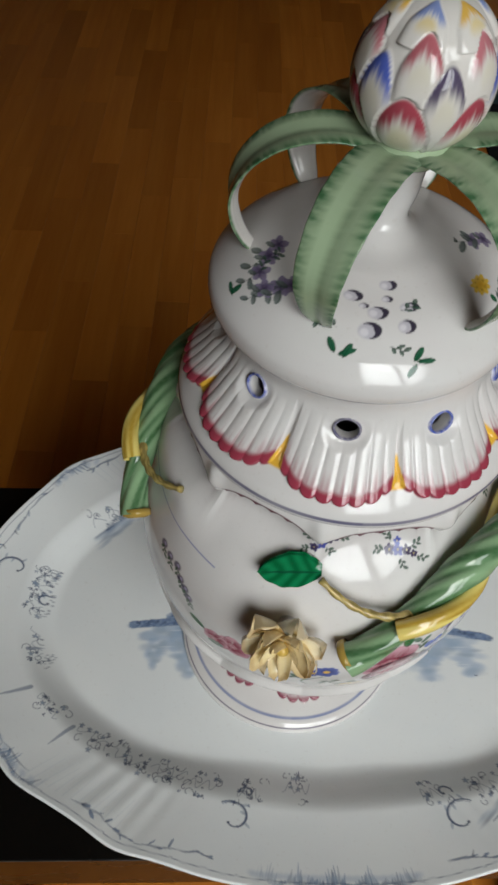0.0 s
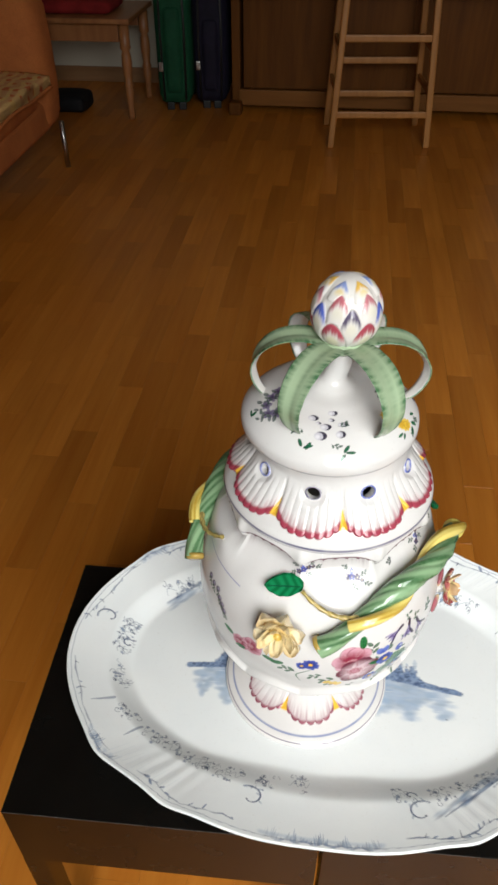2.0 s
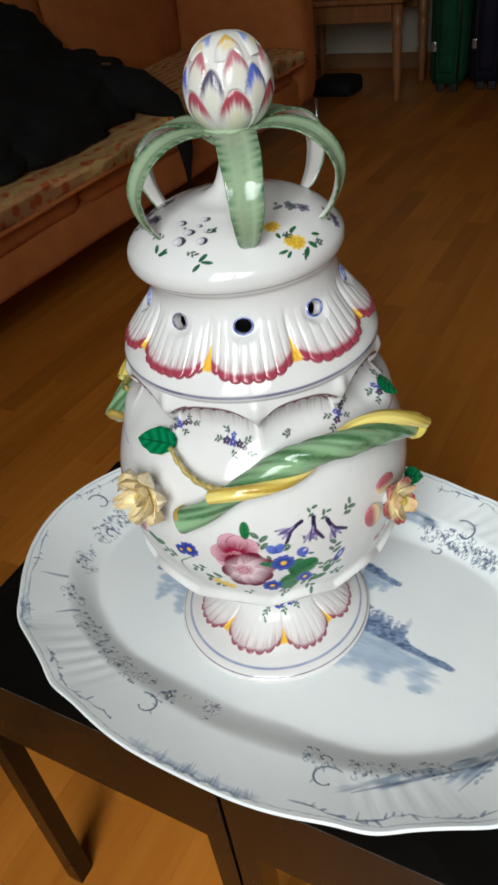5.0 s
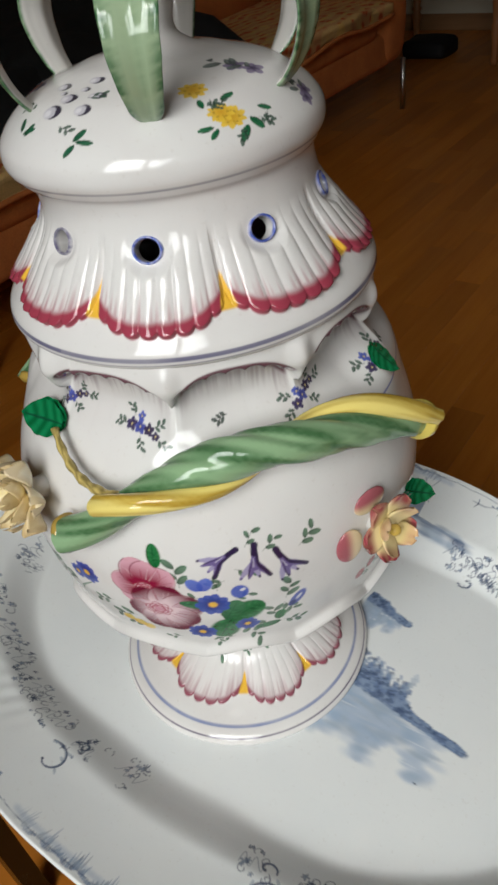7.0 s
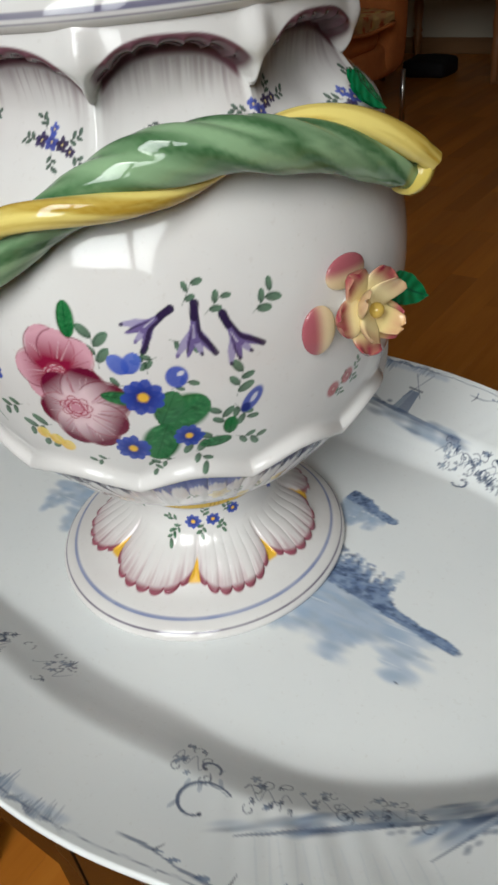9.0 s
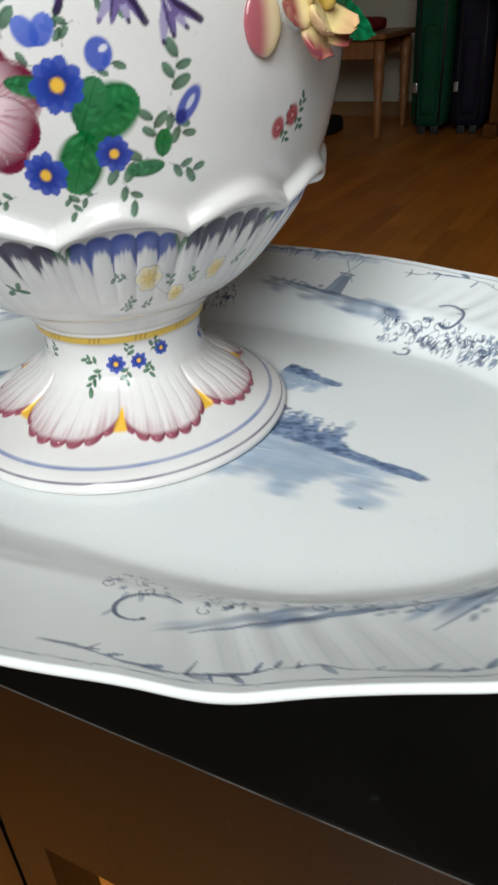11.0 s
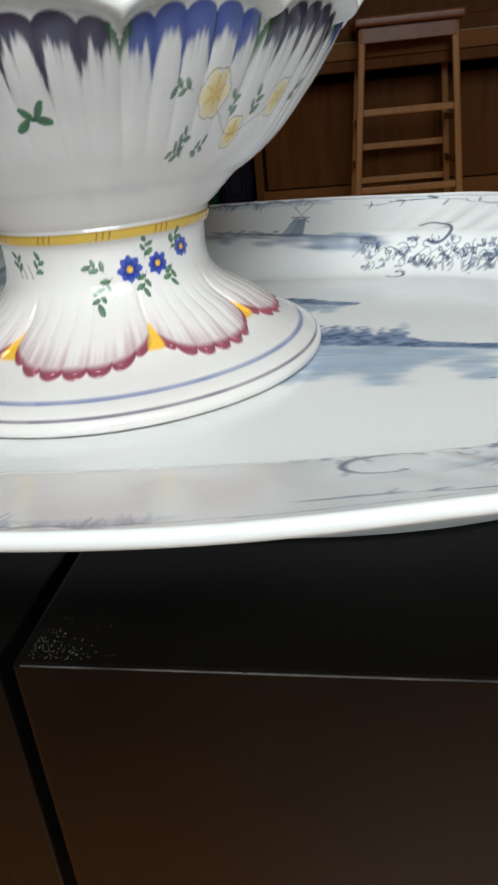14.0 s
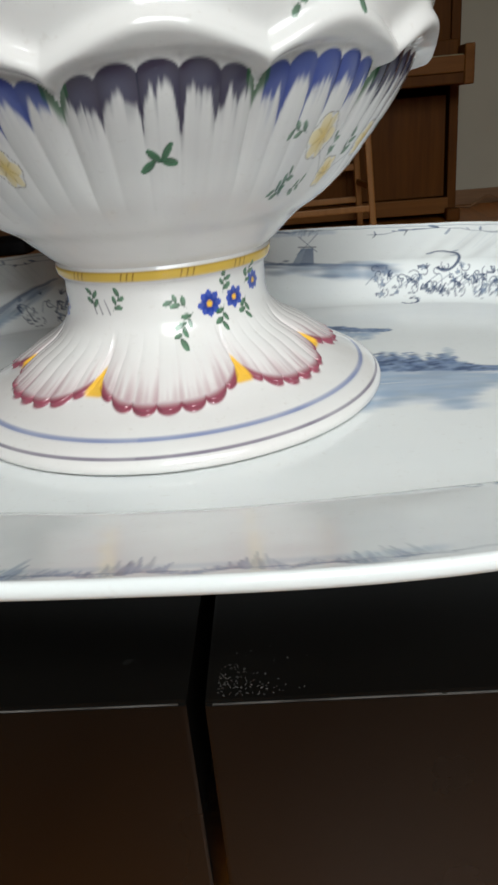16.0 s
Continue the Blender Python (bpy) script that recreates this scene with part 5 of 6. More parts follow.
col[:] = (0.79, 0.805, 0.80)
front = np.arange(len(rows))[:, None] < 118 + 91 + 2
b = Brush(np.where(front, DX, 9.0), DY, col, 21)
SLATE, PALE, DEEP = (0.070, 0.105, 0.190), (0.36, 0.43, 0.52), (0.022, 0.034, 0.080)


def dish_uv(x, y):
    return x - DISH[0], y - DISH[1]


def grove(x0, y0, x1, y1, height, seed, depth=0.045):
    """A printed line of trees on a shore, with its reflection washed on the water below."""
    rng = random.Random(seed)
    (u0, v0), (u1, v1) = dish_uv(x0, y0), dish_uv(x1, y1)
    L = math.hypot(u1 - u0, v1 - v0)
    for s, d in ((0.15, 0.25), (0.35, 0.25), (0.5, 0.18), (0.25, 0.5)):
        b.blob(u0 + (u1 - u0) * s, v0 + (v1 - v0) * s - d * depth, L * 0.22, depth * 0.26, 0, PALE, 0.55, 0.8)
    for i in range(260):
        s = rng.random() ** 1.2 * 0.85
        d = rng.random() ** 0.8
        if d > 1.05 - 0.75 * s + 0.25 * math.sin(17 * s + seed):
            continue
        u, v = u0 + (u1 - u0) * s, v0 + (v1 - v0) * s - d * depth
        b.blob(u + rng.uniform(-2, 2) * MM, v, L * rng.uniform(0.05, 0.13) * (1.1 - 0.4 * d), rng.uniform(1.5, 4.6) * MM, rng.uniform(-6, 6), rng.choice((PALE, (0.34, 0.44, 0.58), (0.44, 0.52, 0.63))), 0.62 * (1.15 - 0.6 * d), 0.7)
    for i in range(5):
        u, v = u0 + (u1 - u0) * rng.uniform(0.0, 0.8), v0 - depth * rng.uniform(0.2, 0.8)
        b.blob(u, v, L * 0.10, 0.5 * MM, 3, (0.72, 0.75, 0.77), 0.6, 0.7)
    for i in range(190):
        s = rng.random() ** 1.1
        tall = height * (1 - 0.86 * sstep(0.42, 0.62, np.array(s))) * (1 - 0.3 * s) * rng.uniform(0.35, 1.0)
        u, v = u0 + (u1 - u0) * s, v0 + (v1 - v0) * s
        for h in np.linspace(0, tall, 8):
            b.blob(u + rng.uniform(-1, 1) * 1.3 * MM, v + h, rng.uniform(1.6, 3.2) * MM * (1.1 - 0.5 * h / max(tall, 1e-5)), rng.uniform(1.4, 2.4) * MM, rng.uniform(0, 90), rng.choice((SLATE, (0.18, 0.25, 0.40), (0.26, 0.34, 0.48))), rng.uniform(0.5, 0.85), 0.5)
        if rng.random() < 0.5:
            b.stroke([(u - 1.6 * MM, v + tall * 0.5), (u, v + tall * 0.75), (u + 1.5 * MM, v + tall * 0.45)], 2.6e-4, 2e-4, DEEP, 0.7)
    b.stroke([(u0, v0), ((u0 + u1) / 2, (v0 + v1) / 2 - 0.3 * MM), (u1, v1)], 6e-4, 3e-4, (0.12, 0.17, 0.29), 0.45)


grove(0.150, 0.357, 0.240, 0.3435, 0.0250, 1)
grove(0.022, 0.352, -0.046, 0.345, 0.0240, 2)
grove(0.140, 0.420, 0.172, 0.412, 0.006, 3, 0.020)
u, v = dish_uv(0.194, 0.366)
b.stroke([(u, v), (u + 0.5 * MM, v + 13 * MM)], 4e-4, 2e-4, PALE, 0.8)
b.petal(u, v + 2 * MM, 12 * MM, 5 * MM, 85, PALE, (0.6, 0.66, 0.72), 0.7)
u, v = dish_uv(0.2235, 0.313)
b.blob(u, v, 0.8 * MM, 0.7 * MM, 0, DEEP, 0.9)


def at_rim(deg, s):
    """A point of the rim: direction from the middle and share of the way from well to edge."""
    a = np.array(radians(deg))
    rad = dish_well(a) + (dish_outline(a) - dish_well(a)) * s
    return float(rad * np.cos(a)) + dish_shift(s)[0], float(rad * np.sin(a)) + dish_shift(s)[1]


def scroll(deg, s, size, turn, way, ink=SLATE):
    """A rococo C-scroll with a curled end and small leaves."""
    u, v = at_rim(deg, s)
    pts = []
    for i in range(26):
        t = i / 25
        a = radians(turn) + way * t * 4.4
        rad = size * (1 - 0.72 * t)
        pts.append((u + rad * math.cos(a), v + rad * math.sin(a) * 0.85))
    b.stroke(pts, 4.5e-4, 4.5e-4, (0.045, 0.070, 0.14), 0.92, 8e-4)
    b.stroke([(u + (x - u) * 0.90, v + (y - v) * 0.90) for x, y in pts[:16]], 2.5e-4, 2.5e-4, SLATE, 0.6)
    b.blob(*pts[-1], 1.1 * MM, 1.0 * MM, 0, DEEP, 0.8)
    for i in (2, 6, 10, 14):
        b.petal(*pts[i], size * 0.34, size * 0.13, turn + 40 * i, ink, PALE, 0.55)


def spray(deg, s, spread, seed, n=26, ink=SLATE):
    """Printed sprays of small blossoms, curls and leaves along the rim."""
    rng = random.Random(seed)
    for i in range(n):
        d = deg + rng.uniform(-1, 1) * spread
        u, v = at_rim(d, s + rng.uniform(-0.16, 0.16))
        kind = rng.random()
        size = rng.uniform(1.6, 3.4) * MM
        if kind < 0.20:
            for k in range(5):
                b.petal(u, v, size * 0.75, size * 0.45, 72 * k + rng.uniform(0, 40), (0.24, 0.30, 0.40), ink, 0.7)
        elif kind < 0.62:
            t, way = rng.uniform(0, 360), rng.choice((-1, 1))
            pts = [(u + size * 1.4 * (1 - k / 10) * math.cos(radians(t) + way * k * 0.55), v + size * 1.4 * (1 - k / 10) * math.sin(radians(t) + way * k * 0.55)) for k in range(9)]
            b.stroke(pts, 2.6e-4, 3.4e-4, (0.045, 0.065, 0.125), 0.8)
        else:
            t = rng.uniform(0, 360)
            for k in (-35, 0, 35):
                b.petal(u, v, size * rng.uniform(0.9, 1.4), size * 0.34, t + k, DEEP, ink, 0.75)
    line = [at_rim(deg + spread * (k / 6 - 1), s + 0.07 * math.sin(k * 1.3 + seed)) for k in range(13)]
    b.stroke(line, 2.2e-4, 2.2e-4, ink, 0.7)


def windmill_scene(deg, s, seed, flip=1, tower=True):
    """A printed shore with a windmill, bushes and still water."""
    rng = random.Random(seed)
    u, v = at_rim(deg, s)
    tan = Vector((-math.sin(radians(deg)) * 0.271, math.cos(radians(deg)) * 0.183)).normalized()
    up = Vector((math.cos(radians(deg)), math.sin(radians(deg))))
    up = Vector((-tan.y, tan.x)) if Vector((-tan.y, tan.x)).dot(up) > 0 else Vector((tan.y, -tan.x))

    def q(x, y):
        x, y = x * 1.15, y * 2.0
        return u + tan.x * x * flip + up.x * y, v + tan.y * x * flip + up.y * y

    turn = math.degrees(math.atan2(tan.y, tan.x))
    b.stroke([q(-42 * MM, -1 * MM), q(0, -0.4 * MM), q(44 * MM, 0.6 * MM)], 4e-4, 3e-4, SLATE, 0.7, 16e-4)
    for i in range(54):
        x = rng.uniform(-44, 40) * MM
        b.blob(*q(x, rng.uniform(-4.2, 0.1) * MM), rng.uniform(4, 11) * MM, rng.uniform(1.0, 2.6) * MM, turn, rng.choice((PALE, SLATE, (0.30, 0.38, 0.50))), 0.5, 0.8)
    for i in range(12):
        x = rng.uniform(8, 34) * MM
        b.blob(*q(x, rng.uniform(0.2, 2.2) * MM), 2.2 * MM, 1.2 * MM, turn, SLATE, 0.5, 0.7)
    for k in np.linspace(-1, 1, 11) if tower else ():
        b.stroke([q(5.0 * k * MM, 0.2 * MM), q(2.9 * k * MM, 8.6 * MM)], 6e-4, 5e-4, (0.13, 0.18, 0.28) if k < 0.3 else (0.22, 0.28, 0.38), 0.8)
    if tower:
        b.stroke([q(-4 * MM, 9.5 * MM), q(4.4 * MM, 9.5 * MM)], 9e-4, 9e-4, DEEP, 0.6)
    for t in (35, 125, 215, 305) if tower else ():
        b.stroke([q(0.3 * MM, 11 * MM), q(0.3 * MM + 7 * MM * math.cos(radians(t)), 11 * MM + 7 * MM * math.sin(radians(t)))], 3e-4, 5e-4, SLATE, 0.55)


def rim_place(x, y):
    """Direction and share across the rim of a place on the plan."""
    u, v = dish_uv(x, y)
    s = 0.5
    for _ in range(8):
        du, dv = dish_shift(s)
        a = math.atan2(v - dv, u - du)
        w, o = float(dish_well(np.array(a))), float(dish_outline(np.array(a)))
        s = (math.hypot(u - du, v - dv) - w) / (o - w)
    return math.degrees(a), s


for n, (x, y, flip) in enumerate(((0.134, 0.496, 1), (0.247, 0.237, 1), (0.325, 0.42, 1), (-0.05, 0.455, 1), (0.296, 0.284, -1))):
    windmill_scene(*rim_place(x, y), (3, 5, 6, 7, 8)[n], flip, n not in (1, 3))
# church spires on the shore
for x0, y0, x1, y1 in ((-0.110, 0.288, -0.131, 0.279), (-0.076, 0.262, -0.090, 0.248), (-0.119, 0.318, -0.110, 0.322)):
    (u0, v0), (u1, v1) = dish_uv(x0, y0), dish_uv(x1, y1)
    b.stroke([(u0, v0), ((u0 + u1) / 2, (v0 + v1) / 2), (u1, v1)], 1.5e-3, 3e-4, (0.07, 0.11, 0.21), 0.6, 1.2e-3)
SCROLLS = (
    (0.190, 0.209, 15, 60, 1), (0.181, 0.226, 6, 0, 1),
    (0.037, 0.205, 14, 120, -1), (0.047, 0.222, 6, 180, -1),
    (-0.140, 0.381, 13, 200, -1), (-0.115, 0.360, 7, 60, 1),
    (0.211, 0.481, 14, 120, -1), (0.192, 0.465, 6, 200, 1),
    (0.020, 0.488, 14, 60, 1), (0.335, 0.375, 13, 300, 1),
)
for x, y, size, turn, way in SCROLLS:
    scroll(*rim_place(x, y), size * MM, turn, way)
SPRAYS = (
    (0.173, 0.225, 3, 9), (0.209, 0.229, 3, 10), (0.230, 0.239, 3, 10), (0.254, 0.251, 3, 8),
    (0.048, 0.222, 3, 10), (0.081, 0.229, 4, 9), (0.017, 0.227, 4, 12), (-0.007, 0.235, 4, 12), (-0.035, 0.242, 4, 12),
    (-0.062, 0.256, 4, 10), (-0.095, 0.275, 3, 10), (-0.105, 0.325, 4, 10), (-0.109, 0.377, 3, 18), (-0.115, 0.357, 3, 12),
    (0.282, 0.408, 4, 12), (0.302, 0.393, 4, 14), (0.310, 0.340, 4, 10),
    (0.151, 0.438, 5, 13), (0.172, 0.444, 5, 15), (0.194, 0.449, 5, 17), (0.215, 0.453, 5, 15), (0.241, 0.456, 5, 13),
    (0.060, 0.478, 5, 12), (-0.01, 0.470, 5, 12), (-0.07, 0.440, 5, 12),
)
for n, (x, y, spread, cnt) in enumerate(SPRAYS):
    d, s = rim_place(x, y)
    spray(d, max(0.04, s), spread, 40 + n, int(cnt * 1.5))
rng = random.Random(77)


def flourish(d0, d1, seed):
    """A thin running stem with leaf dashes and tendrils along the outer edge."""
    rng = random.Random(seed)
    steps = max(6, int(abs(d1 - d0) / 1.6))
    line = [at_rim(d0 + (d1 - d0) * k / steps, 0.86 + 0.035 * math.sin(k * 0.55 + seed) + rng.uniform(-0.02, 0.02)) for k in range(steps + 1)]
    for k in range(0, steps, 4):
        b.stroke(line[k : k + 5], 2.5e-4, 2.5e-4, SLATE, rng.uniform(0.45, 0.85), rng.uniform(4, 11) * 1e-4)
    for k in range(1, steps):
        (u, v), (u2, v2) = line[k], line[k + 1]
        along = math.degrees(math.atan2(v2 - v, u2 - u))
        if rng.random() < 0.35:
            continue
        size = rng.uniform(2.0, 7.5) * MM
        b.petal(u, v, size, size * rng.uniform(0.18, 0.42), along + rng.choice((-1, 1)) * rng.uniform(8, 75), DEEP if rng.random() < 0.4 else SLATE, (0.20, 0.27, 0.40), rng.uniform(0.6, 0.9))
        if rng.random() < 0.25:
            b.stroke([(u, v), (u + size * math.cos(radians(along + 70)), v + size * math.sin(radians(along + 70)))], 7e-4, 2e-4, DEEP, 0.7)


for n, (d0, d1) in enumerate(((-174, -148), (-140, -113), (-66, -30), (28, 66), (114, 148), (155, 176), (-20, 20))):
    flourish(d0, d1, 90 + n)
for mid, wide in ((-88, 17), (90, 17), (-150, 5), (150, 5)):
    for d in np.arange(mid - wide, mid + wide, 0.42):
        fade = 1 - (abs(d - mid) / wide) ** 4
        s0 = 0.955 + 0.015 * math.sin(d * 1.3)
        b.stroke([at_rim(d, s0), at_rim(d + rng.uniform(-0.5, 0.5), s0 - rng.uniform(0.05, 0.20) * (0.6 + 0.4 * math.sin(d * 0.9)))], rng.uniform(7, 13) * 1e-4, 2e-4, rng.choice((SLATE, (0.13, 0.19, 0.31), (0.20, 0.27, 0.40))), fade * rng.uniform(0.45, 0.8))
    for d in np.arange(mid - wide, mid + wide, 1.7):
        b.blob(*at_rim(d, 0.90), 4 * MM, 2.4 * MM, d + 90, (0.34, 0.42, 0.54), 0.45, 0.9)
for c in (-139, -41, 41, 139):
    for d in np.arange(c - 9, c + 9, 1.3):
        b.stroke([at_rim(d, 0.86), at_rim(d + rng.uniform(-0.4, 0.4), 0.50)], 6e-4, 3e-4, (0.42, 0.48, 0.56), 0.16)
for lo in range(-180, 180, 12):
    b.stroke([at_rim(lo + k, 0.945 + 0.008 * math.sin(lo + k * 0.9)) for k in range(0, 13, 2)], 3.0e-4, 3.0e-4, SLATE, 0.65)
pts = np.stack([DX, DY, DZ], -1)
grid_object("well", pts[:120], col[:120], M_DISH, platter, "flat white middle printed with blue tree landscapes")
grid_object("rim", pts[119:226], col[119:226], M_DISH, platter, "raised lobed rim printed with blue scrolls and windmills")
grid_object("foot_ring", pts[225:], col[225:], M_DISH, platter)

# ---- the two small tables ----
TABLES = ((-0.1955, 0.1805, 0.298, 1.6), (0.1063, 0.1885, 0.297, 2.0))
for n, (x0, y0, w, turned_by) in enumerate(TABLES):
    table = thing("side_table", x0, y0, 0, "small square black-brown lacquered side table on straight legs", "table", "pair of side tables", turn=turned_by)
    dpt, ap, leg = 0.302, 0.108, 0.0225
    bm = box(0, w, 0, dpt, TABLE_Z - ap, TABLE_Z)
    low = [f for f in bm.faces if f.normal.z < -0.9]
    inner = bmesh.ops.inset_region(bm, faces=low, thickness=leg, depth=0)
    bmesh.ops.translate(bm, verts=list({v for f in low for v in f.verts}), vec=(0, 0, ap - 0.02))
    arris = [e for e in bm.edges if all(abs(v.co.z - TABLE_Z) < 1e-6 for v in e.verts) or (abs(e.verts[0].co.z - e.verts[1].co.z) > ap * 0.9 and len({round(v.co.x, 4) for v in e.verts} & {0, round(w, 4)}))]
    bmesh.ops.bevel(bm, geom=arris, offset=0.0010, segments=2, affect="EDGES", profile=0.6)
    part("tabletop", bm, M_LACQUER, table)
    for lx in (0, w - leg):
        for ly in (0, dpt - leg):
            part("leg", box(lx, lx + leg, ly, ly + leg, 0.0, TABLE_Z - ap), M_LACQUER, table)
    # pale wear along the front arris, thinner and thicker by turns
    rngw = random.Random(5 + n)
    bm = bmesh.new()
    x = 0.002
    while x < w - 0.008:
        run = rngw.uniform(0.02, 0.06)
        hgt = rngw.choice((0.00020, 0.00028, 0.00040))
        box(x, min(x + run, w - 0.002), -0.00012, 0.0003, TABLE_Z - 0.00040 - hgt, TABLE_Z - 0.00035, 0, 1, bm)
        x += run * 0.98
    part("worn_edge", bm, M_WORN, table, "pale worn front edge")
    if n == 1:
        bm = bmesh.new()
        for i in range(110):
            sx, sy = 0.003 + abs(rngw.gauss(0, 0.007)), 0.002 + abs(rngw.gauss(0, 0.006))
            ln = rngw.uniform(0.0002, 0.0007)
            sp = box(-ln / 2, ln / 2, -0.00007, 0.00007, 0, 0.00005)
            sp.transform(Matrix.Translation((sx, sy, TABLE_Z + 0.00001)) @ Matrix.Rotation(rngw.uniform(0, 3.1), 4, "Z"))
            me = bpy.data.meshes.new("fleck")
            sp.to_mesh(me)
            bm.from_mesh(me)
            bpy.data.meshes.remove(me)
            sp.free()
        part("scuffed_corner", bm, M_WORN, table, "pale scuffs on the corner")

# ---- the room ----


def holed_wall(name, x0, x1, z0, z1, y0, y1, openings, mat):
    """A wall along x with openings (x0, x1, z0, z1) through it."""
    bm = bmesh.new()
    xs = sorted({x0, x1, *[o[0] for o in openings], *[o[1] for o in openings]})
    for a, c in zip(xs, xs[1:]):
        hit = [o for o in openings if o[0] <= a and o[1] >= c]
        if hit:
            box(a, c, y0, y1, z0, hit[0][2], 0, 1, bm)
            box(a, c, y0, y1, hit[0][3], z1, 0, 1, bm)
        else:
            box(a, c, y0, y1, z0, z1, 0, 1, bm)
    bmesh.ops.remove_doubles(bm, verts=bm.verts, dist=1e-5)
    return tagged(part(name, bm, mat), "unseen wall round the windows, its backlit shade put into a dark colour", "wall", kind="structure")


T = 0.16
tagged(part("wall_north", box(LEFT_X - T, RIGHT_X + T, BACK_Y, BACK_Y + T, 0, CEIL), M_WALL), "cream plastered wall behind the piano", "wall", kind="structure")
tagged(part("wall_west", box(LEFT_X - T, LEFT_X, FRONT_Y, BACK_Y, 0, CEIL), M_WALL), "cream plastered wall behind the sofa", "wall", kind="structure")
tagged(part("wall_east", box(RIGHT_X, RIGHT_X + T, FRONT_Y, BACK_Y, 0, CEIL), M_WALL), "cream plastered wall", "wall", kind="structure")
# out of view; coloured dark so that the table fronts reflect little
holed_wall("wall_south", LEFT_X - T, RIGHT_X + T, 0, CEIL, FRONT_Y - T, FRONT_Y, [(x - w / 2, x + w / 2, SILL, HEAD) for x, w in WINDOWS], M_BACKLIT_WALL)
tagged(part("ceiling", box(LEFT_X - T, RIGHT_X + T, FRONT_Y - T, BACK_Y + T, CEIL, CEIL + 0.1), M_CEIL), "plain white ceiling", "ceiling", kind="structure")
for n, (x, w) in enumerate(WINDOWS):
    win = thing("window_%d" % (n + 1), x, FRONT_Y - 0.05, SILL, "white painted casement window with two panes", "window", kind="structure")
    h = HEAD - SILL
    fr = 0.055
    for nm, a in (("stile", (-w / 2, -w / 2 + fr, 0, h)), ("stile", (w / 2 - fr, w / 2, 0, h)), ("rail", (-w / 2 + fr, w / 2 - fr, 0, fr)), ("rail", (-w / 2 + fr, w / 2 - fr, h - fr, h)), ("mullion", (-0.045, 0.045, fr, h - fr))):
        part(nm, box(a[0], a[1], -0.03, 0.03, a[2], a[3], 0.004, 2), M_FRAME, win)
    part("window_sill", box(-w / 2 - 0.04, w / 2 + 0.04, 0.0505, 0.20, -0.03, -0.001, 0.006, 2), M_FRAME, win)
for nm, a in (("baseboard_north", (LEFT_X, RIGHT_X, BACK_Y - 0.016, BACK_Y)), ("baseboard_west", (LEFT_X, LEFT_X + 0.016, FRONT_Y, BACK_Y - 0.016)), ("baseboard_east", (RIGHT_X - 0.016, RIGHT_X, FRONT_Y, BACK_Y - 0.016)), ("baseboard_south", (LEFT_X + 0.016, RIGHT_X - 0.016, FRONT_Y, FRONT_Y + 0.016))):
    tagged(part(nm, box(*a, 0.0, 0.085, 0.004, 2), M_BOARD), "plain oak baseboard along the wall", "baseboard", kind="structure")

# floor base under the parquet strips
floor = tagged(part("floor", box(LEFT_X - T, RIGHT_X + T, FRONT_Y - T, BACK_Y + T, -0.12, -0.004), M_GAP), "glossy orange-brown oak strip parquet floor", "floor", kind="structure")

# piano against the far wall
PX0, PX1, PF = -0.53, 0.95, 4.11
piano = thing("piano", PX0, PF, 0, "dark walnut upright piano with its keyboard lid open against the wall", "piano")
PW = PX1 - PX0
part("lower_panel", box(0.06, PW - 0.06, 0.012, 0.035, 0.12, 0.60, 0.004, 2), M_PIANO, piano)
part("bottom_rail", box(0.03, PW - 0.03, -0.004, 0.03, 0.035, 0.115, 0.006, 2), M_PIANO_LIGHT, piano)
for x in (0.0, PW - 0.045):
    part("side_panel", box(x, x + 0.045, -0.004, 0.52, 0.0, 1.18, 0.006, 2), M_PIANO, piano)
    part("toe_block", box(x - 0.012, x + 0.057, -0.075, -0.006, 0.0, 0.065, 0.012, 3), M_PIANO, piano)
    part("cheek", box(x, x + 0.045, -0.33, -0.006, 0.635, 0.80, 0.010, 3), M_PIANO_LIGHT, piano)
part("key_bed", box(0.0465, PW - 0.0465, -0.335, -0.006, 0.64, 0.685, 0.006, 2), M_PIANO, piano)
part("key_slip", box(0.0465, PW - 0.0465, -0.335, -0.315, 0.687, 0.755, 0.005, 2), M_PIANO_LIGHT, piano)
part("felt_strip", box(0.0465, PW - 0.0465, -0.312, -0.20, 0.690, 0.760, 0.004, 2), M_IVORY, piano)
part("fall_board", box(0.0465, PW - 0.0465, -0.197, -0.006, 0.687, 0.83, 0.012, 3), M_PIANO, piano)
part("upper_panel", box(0.0465, PW - 0.0465, 0.012, 0.04, 0.66, 1.15, 0.004, 2), M_PIANO, piano)
part("top_lid", box(-0.015, PW + 0.015, -0.025, 0.53, 1.182, 1.21, 0.006, 2), M_PIANO, piano)
part("back", box(0.0465, PW - 0.0465, 0.48, 0.515, 0.02, 1.15), M_PIANO, piano)
part("pilaster", box(0.52, 0.565, -0.002, 0.011, 0.12, 0.60, 0.003, 2), M_PIANO, piano)
part("pilaster", box(0.92, 0.965, -0.002, 0.011, 0.12, 0.60, 0.003, 2), M_PIANO, piano)

# high wooden stool in front of it
stool = thing("high_stool", 0.228, 3.755, 0, "high pine stool with splayed legs and a reddish seat", "stool", turn=5.5)
legs = [(-0.222, -0.16), (0.238, -0.16), (-0.222, 0.20), (0.238, 0.20)]


def leg_at(lx, ly, z):
    k = 1 - 0.16 * z / 0.72
    return (lx - 0.015) * k + 0.015, ly * k, z


